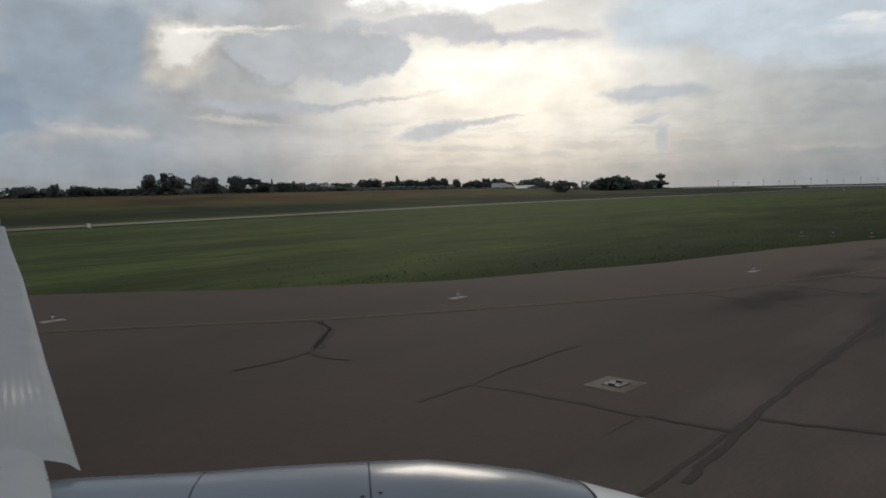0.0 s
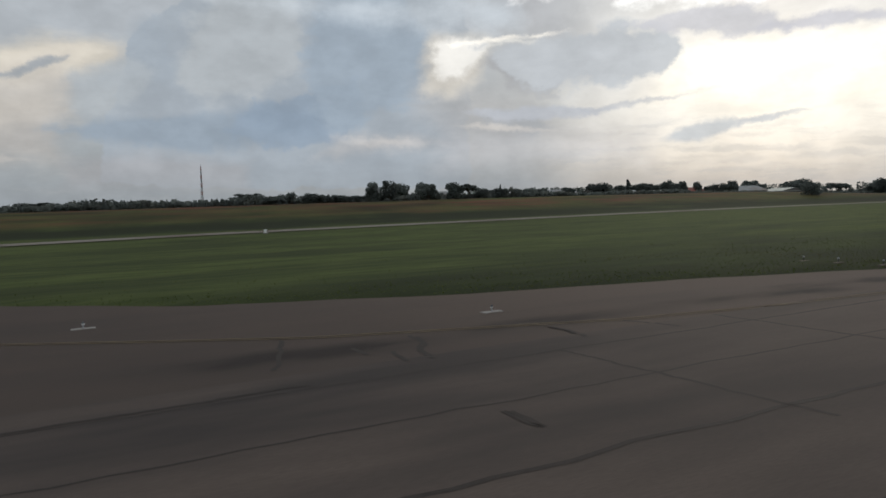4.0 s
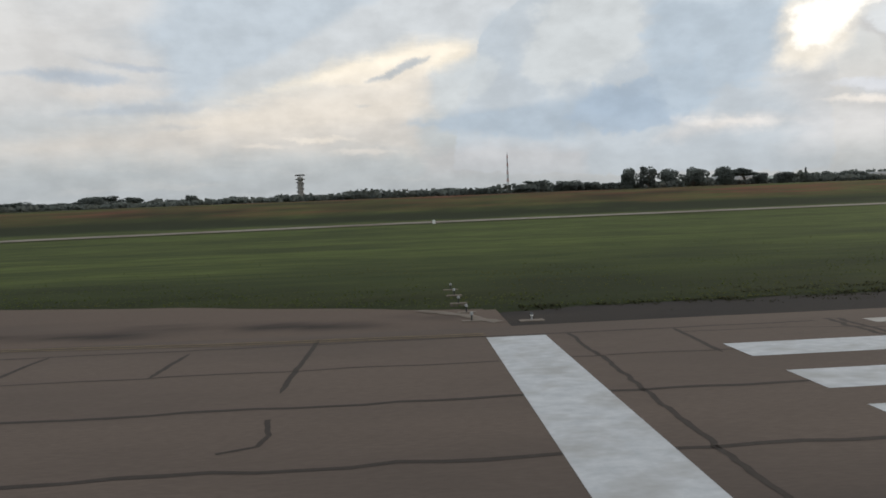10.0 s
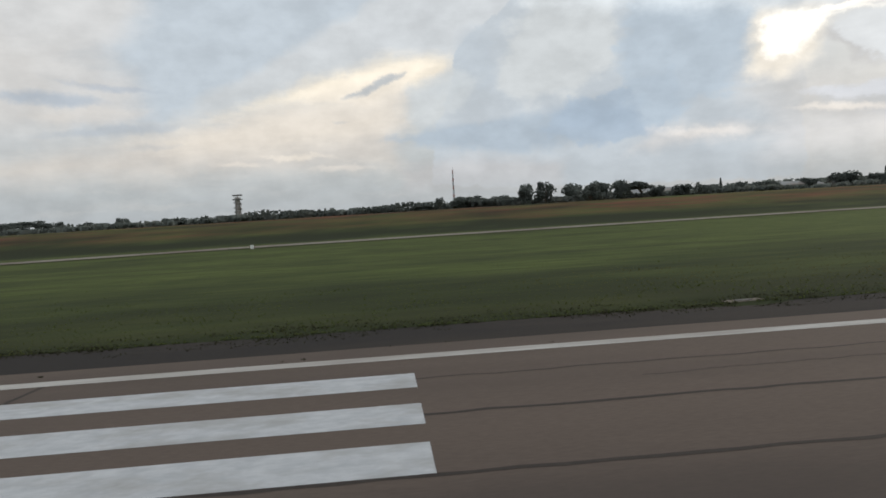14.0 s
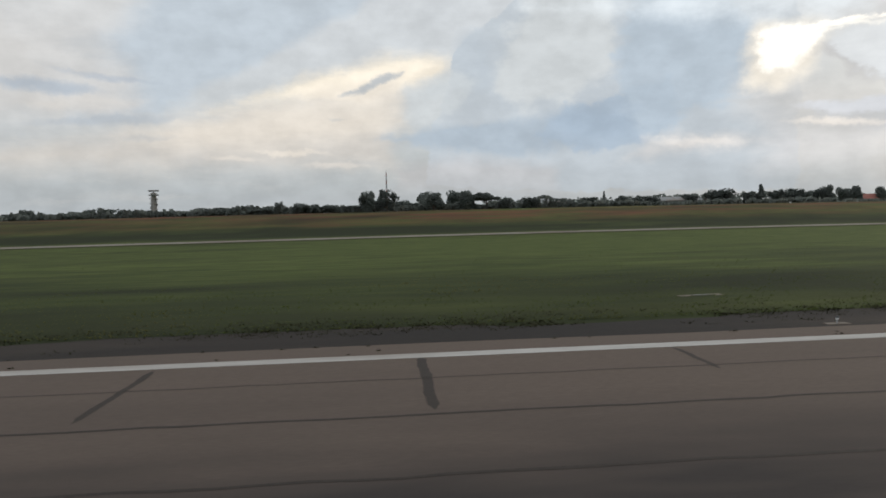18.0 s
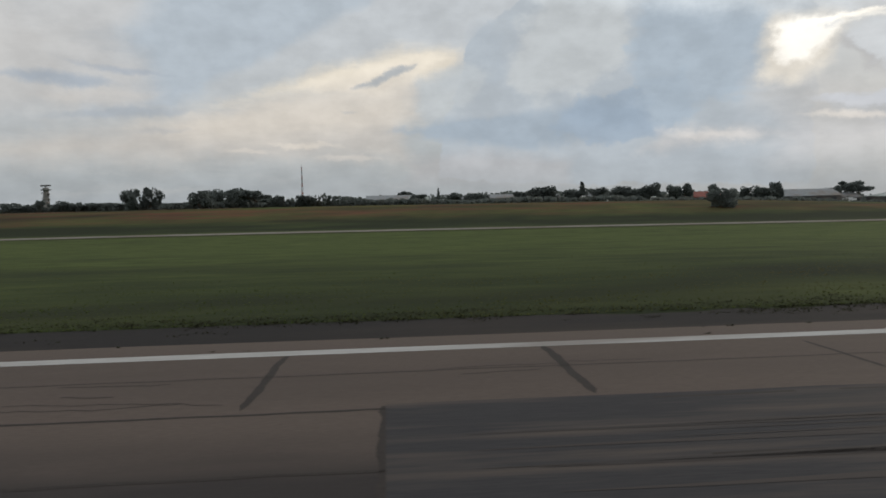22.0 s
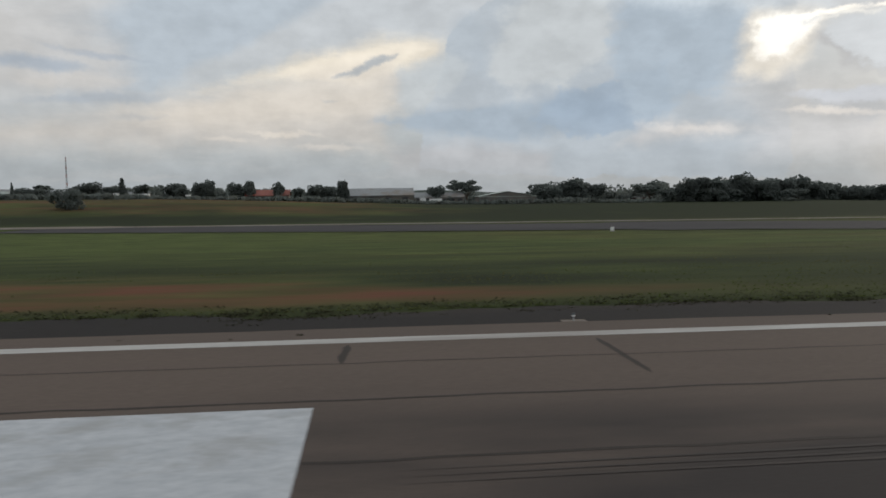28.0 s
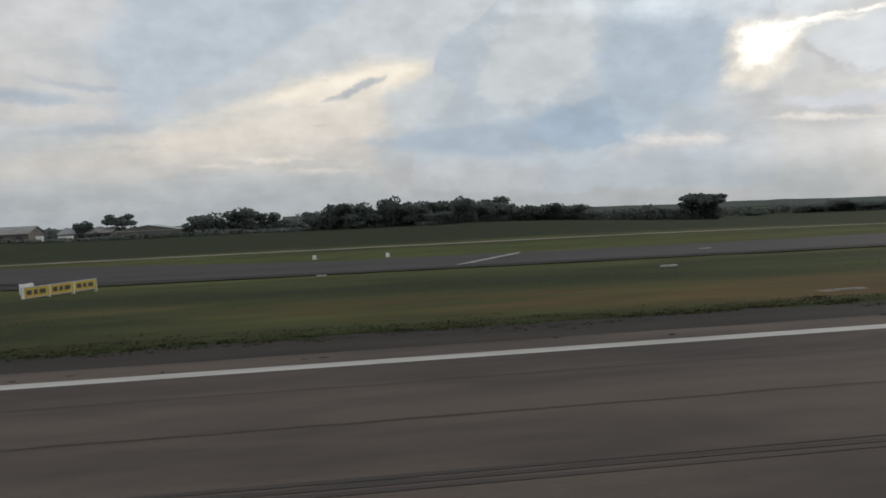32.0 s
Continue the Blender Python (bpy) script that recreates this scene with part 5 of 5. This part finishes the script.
def lattice_mast(x, y, top):
    z = ground_z(x, y)
    h = top - z
    ob = thing("lattice_mast", x, y, z, 20, "slim red and white lattice radio mast", "mast")
    n = 10
    for i in range(n):
        za, zb = h * 0.94 * i / n, h * 0.94 * (i + 1) / n
        ra, rb = 1.5 * (1 - 0.8 * i / n), 1.5 * (1 - 0.8 * (i + 1) / n)
        bm = bmesh.new()
        for k in range(4):
            a, b = math.pi / 2 * k + 0.78, math.pi / 2 * (k + 1) + 0.78
            tube(bm, (ra * math.cos(a), ra * math.sin(a), za), (rb * math.cos(a), rb * math.sin(a), zb), 0.2, 0.2, 5)
            tube(bm, (ra * math.cos(a), ra * math.sin(a), za), (rb * math.cos(b), rb * math.sin(b), zb), 0.12, 0.12, 4)
            tube(bm, (ra * math.cos(a), ra * math.sin(a), za), (ra * math.cos(b), ra * math.sin(b), za), 0.12, 0.12, 4)
        part("lattice_section", bm, RED_STEEL if i % 2 else STEEL, ob)
    part("aerial", tube(bmesh.new(), (0, 0, h * 0.93), (0, 0, h), 0.2, 0.1, 6), STEEL, ob)


lattice_mast(119.4, 838.8, 51.5)


def polar(az, dist):
    return -62 + dist * math.sin(radians(az)), 17 + dist * math.cos(radians(az))


cx, cy = polar(65.2, 1500)
cz = ground_z(cx, cy)
ob = thing("control_tower", cx, cy, cz, 0, "control tower with a flared cab and slim shaft", "tower")
HT = 3.85 + 1500 * math.tan(radians(0.75)) - cz
part("shaft", tube(bmesh.new(), (0, 0, 0), (0, 0, HT * 0.72), 4.2, 3.6, 12), CONCRETE, ob)
part("flare", tube(bmesh.new(), (0, 0, HT * 0.72), (0, 0, HT * 0.8), 3.8, 9.5, 14), CONCRETE, ob)
part("cab", tube(bmesh.new(), (0, 0, HT * 0.8), (0, 0, HT * 0.9), 8.4, 9.4, 14), GLASS, ob)
part("roof", tube(bmesh.new(), (0, 0, HT * 0.9), (0, 0, HT * 0.94), 9.8, 9.0, 14), CONCRETE, ob)
part("equipment", boxed(-3.5, 3.5, -2, 2, HT * 0.94, HT), STEEL, ob)
for az0, az1, h, label in ((66.8, 70.6, 11, "long low terminal building with a curved pale roof"), (71.5, 74.6, 7, "low white terminal pier with a flat roof"), (75.0, 79.6, 8, "long low hangar row with pale roofs")):
    xa, ya = polar(az0, 1650)
    xb, yb = polar(az1, 1650)
    mx, my = (xa + xb) / 2, (ya + yb) / 2
    wide = math.hypot(xb - xa, yb - ya)
    shed(mx, my, wide, 40, h * 0.75, h, ROOF, label, math.degrees(math.atan2(yb - ya, xb - xa)), openings=14, name="terminal")
for i in range(11):
    x, y = polar(69.2 + 1.0 * i, 1600)
    z = ground_z(x, y)
    ob = thing("floodlight_mast", x, y, z, 0, "tall slim apron floodlight mast", "mast", "apron masts")
    h = 17 if i % 3 else 21
    part("pole", tube(bmesh.new(), (0, 0, 0), (0, 0, h), 0.45, 0.3, 6), STEEL, ob)
    part("lamp_head", boxed(-1.3, 1.3, -1.0, 1.0, h, h + 1.4), STEEL, ob)


# ---- lights, markers, signs beside the runway ----
def edge_light(x, y, raised=True):
    z = crown(min(abs(y), 27.6)) - 0.06
    if x < 0.6:
        z = margin_z(y) + 0.0
    ob = thing("runway_light", x, y, z, 0, "small raised runway edge light on a white slab", "runway light", "runway lights")
    part("slab", boxed(-0.42, 0.42, -0.2, 0.2, -0.05, 0.025, bevel=0.01), CONCRETE if x < 0 else SLAB, ob)
    if raised:
        part("stem", tube(bmesh.new(), (0, 0, 0.025), (0, 0, 0.16), 0.03, 0.025, 8), STEEL, ob)
        part("head", tube(bmesh.new(), (0, 0, 0.16), (0, 0, 0.21), 0.05, 0.06, 10), WHITE_PAINT, ob)
        part("lens", tube(bmesh.new(), (0, 0, 0.21), (0, 0, 0.28), 0.055, 0.03, 10), GLASS, ob)
    return ob


for x, y in ((-51, 46.0), (-39.2, 36.4), (-25.5, 29.4), (1.9, 24.6), (60.9, 24.4), (119.7, 24.2), (179, 24.2), (238.1, 24.3), (297, 24.2), (356, 24.2), (415, 24.2), (446.5, 23.9), (476, 24.1), (535.8, 24.1), (595, 24.2), (654, 24.2), (713, 24.2)):
    edge_light(x, y)
for x, y in ((-0.1, 24.9), (-0.1, 27.0), (-0.2, 29.4), (-0.2, 32.0), (-0.2, 34.2)):
    z = ground_z(x, y) if y > 28 else margin_z(y)
    ob = thing("threshold_light", x, y, z, 0, "short threshold light on a pale concrete pad", "threshold light", "threshold lights")
    part("pad", boxed(-0.34, 0.34, -0.13, 0.13, -0.1, 0.03, bevel=0.01), SLAB, ob)
    part("stem", tube(bmesh.new(), (0, 0, 0.03), (0, 0, 0.22), 0.03, 0.03, 8), BLACK, ob)
    part("head", tube(bmesh.new(), (0, 0, 0.22), (0, 0, 0.31), 0.06, 0.05, 10), STEEL, ob)


def marker(x, y, wide, high, label, turn=8):
    z = ground_z(x, y)
    ob = thing("marker_board", x, y, z, turn, label, "marker", "white markers")
    part("board", boxed(-wide / 2, wide / 2, -0.1, 0.1, 0.06, high, bevel=0.03), WHITE_PAINT, ob)
    part("foot", boxed(-wide / 2 - 0.1, wide / 2 + 0.3, -0.3, 0.3, -0.15, 0.06, bevel=0.02), CONCRETE, ob)


BOARD = material("sign_cream", (0.62, 0.52, 0.24), (0.68, 0.6, 0.32), 0.3, 0.6)
ob = thing("distance_board", 69.1, 37.2, ground_z(69.1, 37.2), 72, "square cream marker board with black marks on a slab", "marker")
face = part("board", boxed(-0.62, 0.62, -0.17, 0.17, 0.08, 0.9, bevel=0.03), WHITE_PAINT, ob)
part("plate", boxed(-0.54, 0.54, -0.178, -0.168, 0.13, 0.85), BOARD, face)
for x, z, w, h in ((-0.06, 0.62, 0.1, 0.05), (-0.06, 0.48, 0.1, 0.05), (-0.06, 0.34, 0.1, 0.05), (0.14, 0.5, 0.2, 0.05), (0.2, 0.6, 0.06, 0.12)):
    part("black_bar", boxed(1.7 * (x - w / 2), 1.7 * (x + w / 2), -0.19, -0.177, z, z + h), BLACK, face)
part("foot", boxed(-0.8, 0.8, -0.4, 0.4, -0.15, 0.06, bevel=0.02), SLAB, ob)
marker(5.1, 173, 0.7, 0.9, "small white marker at the road's edge")
marker(488, 142, 0.7, 0.85, "square white marker beside the taxiway")
marker(622.4, 143, 0.7, 0.85, "square white marker beside the taxiway")
marker(636.1, 136.5, 0.7, 0.85, "square white marker beside the taxiway")
marker(600.3, 72.4, 1.4, 1.0, "white board next to the yellow sign", 61)

# Yellow guidance sign, its writing as plain bars.
sx, sy = 605.5, 66.8
ob = thing("guidance_sign", sx, sy, ground_z(sx, sy), 66, "long yellow taxiway guidance sign with black bars", "sign")
for q in (-2.65, 0.0, 2.65):
    face = part("face", boxed(q - 1.28, q + 1.28, -0.1, 0.1, 0.2, 1.0, bevel=0.02), SIGN_YELLOW, ob)
    for side in (-1, 1):
        for k, w in ((-0.75, 0.5), (-0.1, 0.35), (0.6, 0.6)):
            part("black_bar", boxed(q + k - w / 2, q + k + w / 2, side * 0.112 - 0.01, side * 0.112 + 0.01, 0.42, 0.8), BLACK, face)
part("top_rail", boxed(-4.0, 4.0, -0.12, 0.12, 1.0, 1.06), STEEL, ob)
part("bottom_rail", boxed(-4.0, 4.0, -0.12, 0.12, 0.14, 0.2), STEEL, ob)
for q in (-3.96, -1.325, 1.325, 3.96):
    part("post", boxed(q - 0.04, q + 0.04, -0.13, 0.13, -0.15, 1.02), WHITE_PAINT, ob)

# Concrete slabs and covers lying in the grass.
for x, y, w, d in ((535.6, 34.0, 1.9, 0.7), (295.4, 32.7, 6.0, 1.8), (178, 35.7, 2.0, 0.6), (475.3, 36.3, 2.2, 0.7), (416, 33.7, 2.0, 0.7), (595.4, 30.2, 1.8, 0.8), (595.2, 26.6, 1.6, 0.6), (653, 31.4, 2.4, 0.7), (119.2, 33.9, 2.2, 0.6), (49, 28.2, 1.6, 0.6), (356, 34, 1.8, 0.6)):
    ob = thing("drain_slab", x, y, ground_z(x, y) - 0.02, 5, "flat pale concrete drain slab in the grass", "slab", "drain slabs")
    part("slab", boxed(-w / 2, w / 2, -d / 2, d / 2, -0.2, 0.03, bevel=0.02), SLAB, ob)
    part("lid", boxed(-w / 5, w / 5, -d / 4, d / 4, 0.03, 0.05), DARK_STEEL, ob)
ob = thing("inspection_cover", -47.75, 24.85, crown(24.85) - 0.03, -3, "square concrete inspection pit with a steel lid", "cover")
part("surround", boxed(-0.5, 0.5, -0.5, 0.5, -0.2, 0.012, bevel=0.01), SLAB, ob)
part("lid", boxed(-0.22, 0.22, -0.22, 0.22, 0.012, 0.03, bevel=0.006), BLACK, ob)
for s in (-1, 1):
    part("lifting_ring", boxed(s * 0.15 - 0.03, s * 0.15 + 0.03, -0.06, 0.06, 0.03, 0.06), DARK, ob)
# Painted bars on the taxiway.
for x, y, length, turn in ((644, 88, 36, 58), (627.3, 73.5, 1.0, 0), (654.5, 54, 1.2, 0), (676.5, 93.4, 1.6, 0)):
    ob = thing("taxiway_bar", x, y, ground_z(x, y) + 0.2, turn, "white painted bar on the taxiway", "marking", kind="structure")
    part("paint", boxed(-length / 2, length / 2, -0.17, 0.17, -0.1, 0.02), OLD_PAINT, ob)


# ---- grass ----
def tufts(name, x0, x1, y0, y1, number, low, high, seed, label):
    r = np.random.default_rng(seed)
    x = r.uniform(x0, x1, number)
    y = y0 + (y1 - y0) * r.uniform(0, 1, number) ** 1.7
    v, f = [], []
    for px, py, a, h, w in zip(x, y, r.uniform(0, 6.28, number), r.uniform(low, high, number), r.uniform(0.02, 0.06, number)):
        if px < 1 and py < margin_edge(px) + 0.3:
            continue
        if soil_at(px, py) > 0.22:
            continue
        z = ground_z(px, py) - 0.02
        c, s = math.cos(a) * w, math.sin(a) * w
        lean = 0.4 * h * math.sin(7 * a)
        b = len(v)
        v += [(px - c, py - s, z), (px + c, py + s, z), (px + lean, py + lean * 0.5, z + h), (px + s * 3, py - c * 3, z + h * 0.7)]
        f += [(b, b + 1, b + 2), (b, b + 1, b + 3)]
    ob = sheet(name, v, f, BLADE)
    return tagged(ob, label, "grass", kind="stuff")


tufts("grass_verge", -70, 720, 27.7, 46, 130000, 0.02, 0.09, 3, "short green grass with dry stalks along the runway")
tufts("grass_field", -100, 760, 46, 170, 50000, 0.03, 0.1, 5, "longer green grass of the airfield")


WEED = material("weed_leaves", (0.042, 0.043, 0.027), (0.064, 0.062, 0.037), 0.5, 0.95, 0.0, spec=0.03, through=0.3)
# Weeds rooted in the joint beside the edge line and along the pavement's edge.
def weeds(number, seed):
    r = random.Random(seed)
    v, f = [], []
    for i in range(number):
        x = r.uniform(12, 680)
        y = r.choice((21.95, 22.4, 23.3, 23.5)) + r.uniform(-0.12, 0.12)
        size = r.uniform(0.025, 0.08)
        for k in range(10):
            a, h = r.uniform(0, 6.28), size * r.uniform(0.3, 0.9)
            px, py = x + r.gauss(0, size * 0.8), y + r.gauss(0, size * 0.25)
            b = len(v)
            z = crown(py) - (0.05 if py > 23.4 else 0.0)
            c, s = 0.03 * math.cos(a), 0.03 * math.sin(a)
            v += [(px - c, py - s, z), (px + c, py + s, z), (px + s * 2, py - c * 2, z + h)]
            f.append((b, b + 1, b + 2))
    return tagged(sheet("weeds", v, f, WEED), "small dark weeds rooted in the pavement joints", "weeds", kind="stuff")


weeds(220, 12)


def rank_growth(number, seed):
    """Dark clumps of rank grass that creep over the oiled shoulder."""
    r = random.Random(seed)
    v, f = [], []
    made = 0
    while made < number:
        x = r.uniform(2, 690)
        y = 27.8 + r.gauss(0, 1.0)
        if y < 24.6 or noise.noise((x * 0.12, y * 0.5, 11.0)) + 0.5 * noise.noise((x * 0.5, y, 3.0)) < -0.1 - 0.12 * (y - 27.5):
            continue
        made += 1
        size = r.uniform(0.03, 0.1)
        z = min(ground_z(x, y), crown(min(y, 27.6)) - 0.06) if y < 27.6 else ground_z(x, y)
        for k in range(9):
            a, h = r.uniform(0, 6.28), size * r.uniform(0.35, 0.9)
            px, py = x + r.gauss(0, size * 3), y + r.gauss(0, size * 2)
            c, d = 0.05 * math.cos(a), 0.05 * math.sin(a)
            b = len(v)
            v += [(px - c, py - d, z - 0.03), (px + c, py + d, z - 0.03), (px + d * 2, py - c * 2, z + h)]
            f.append((b, b + 1, b + 2))
    return tagged(sheet("rank_growth", v, f, WEED), "dark rank grass creeping over the shoulder", "grass", kind="stuff")


rank_growth(9000, 31)

# ---- the aircraft's left wing and engine, where it stands as the clip begins ----
EYE_X, EYE_Y, HEADING = -61.80, 17.33, -41.5
plane = thing("aircraft_wing", EYE_X, EYE_Y, 0.0, HEADING, "pale grey airliner wing with polished leading edge and engine below", "aircraft")


def airfoil_strip(stations, chord0, chord1, over=0.0, n=8):
    """Skin over the wing between two chord fractions, from station to station (forward, left, up, chord)."""
    bm = bmesh.new()
    rows = []
    for a, l, z, c in stations:
        row = []
        for i in range(n + 1):
            q = chord0 + (chord1 - chord0) * i / n
            thick = 0.30 * c * (0.2969 * math.sqrt(max(q, 0)) - 0.126 * q - 0.3516 * q * q + 0.2843 * q ** 3 - 0.1015 * q ** 4)
            row.append(bm.verts.new((a - q * c, l, z + thick + over)))
        rows.append(row)
    for p, q in zip(rows, rows[1:]):
        for i in range(n):
            bm.faces.new((p[i], p[i + 1], q[i + 1], q[i]))
    made = bmesh.ops.solidify(bm, geom=bm.faces[:], thickness=-0.06)
    return bm


WING = [(-1.35, 3.75, 2.46, 4.2), (-2.36, 6.0, 2.54, 3.6), (-4.14, 10.0, 2.8, 2.9), (-5.95, 14.0, 2.92, 2.2), (-7.5, 17.4, 3.2, 1.5)]
part("slat", airfoil_strip(WING, 0.0, 0.13, 0.05, 10), BARE, plane, "polished metal leading edge slat", True)
part("upper_skin", airfoil_strip(WING, 0.14, 0.98, 0.0, 12), SKIN, plane, "", True)
inner = [(-1.0, 2.55, 2.56, 4.8), (-1.10, 2.8, 2.58, 4.6), (-1.36, 3.4, 2.6, 4.4), (-1.5, 3.7, 2.6, 4.2)]
part("inboard_leading_edge", airfoil_strip(inner, 0.0, 0.13, 0.0, 10), SKIN, plane, "", True)
part("inboard_skin", airfoil_strip(inner, 0.135, 0.98, 0.0, 10), SKIN, plane, "", True)
for a, l, z, c in WING[1:3]:
    part("slat_joint", boxed(a - 0.13 * c, a + 0.02, l - 0.012, l + 0.012, z - 0.1, z + 0.02), DARK, plane)
bm = bmesh.new()
box(bm, -9.0, -7.6, 17.35, 17.45, 3.2, 5.0, bevel=0.03)
part("winglet", bm, SKIN, plane)


def lathe(profile, sides=40):
    """A body of revolution along the forward axis: (forward, radius) pairs."""
    bm = bmesh.new()
    rings = []
    for a, r in profile:
        rings.append([bm.verts.new((a, r * math.sin(6.28318 * k / sides), r * math.cos(6.28318 * k / sides))) for k in range(sides)])
    for p, q in zip(rings, rings[1:]):
        for k in range(sides):
            bm.faces.new((p[k], p[(k + 1) % sides], q[(k + 1) % sides], q[k]))
    return bm


def moved(bm, a, l, z):
    bmesh.ops.translate(bm, vec=(a, l, z), verts=bm.verts)
    return bm


NL, NZ = 3.42, 1.45
part("reverser_cowl", moved(lathe([(-3.2, 0.78), (-2.4, 0.98), (-1.9, 1.05), (-1.4, 1.08), (-0.75, 1.066)]), 0, NL, NZ), COWL, plane, "", True)
part("cowl_panel", moved(lathe([(-0.744, 1.066), (-0.4, 1.068), (-0.05, 1.062), (0.054, 1.06)]), 0, NL, NZ), COWL, plane, "", True)
part("fan_cowl", moved(lathe([(0.06, 1.06), (0.35, 1.05), (0.67, 1.0), (0.9, 0.955), (1.14, 0.89)]), 0, NL, NZ), COWL, plane, "", True)
part("inlet_lip", moved(lathe([(1.155, 0.887), (1.35, 0.825), (1.56, 0.755), (1.75, 0.68), (1.83, 0.62), (1.75, 0.58), (1.3, 0.6), (0.6, 0.7)]), 0, NL, NZ), BARE, plane, "polished inlet lip", True)
part("fan_face", moved(lathe([(0.62, 0.7), (0.6, 0.3), (0.9, 0.06)]), 0, NL, NZ), DARK, plane)
for a, l, z, c in inner[1:3]:
    part("panel_joint", airfoil_strip([(a, l - 0.005, z, c), (a, l + 0.005, z, c)], 0.0, 0.5, 0.004, 10), DARK, plane)
for k, l in ((0.1, 0.12), (0.1, 0.22), (0.02, 0.14), (0.02, 0.26)):
    z = NZ + math.sqrt(1.062 ** 2 - (l + 0.05) ** 2)
    part("rivet", tube(bmesh.new(), (k, NL - l - 0.05, z - 0.01), (k, NL - l - 0.05, z + 0.004), 0.01, 0.01, 6), DARK, plane)
part("gear_leg", tube(bmesh.new(), (-4.6, 3.0, 0.25), (-4.3, 3.2, 2.45), 0.13, 0.15, 10), STEEL, plane)
for l in (2.6, 3.35):
    part("wheel", tube(bmesh.new(), (-4.6, l, 0.28), (-4.6, l + 0.35, 0.28), 0.55, 0.55, 20), BLACK, plane)
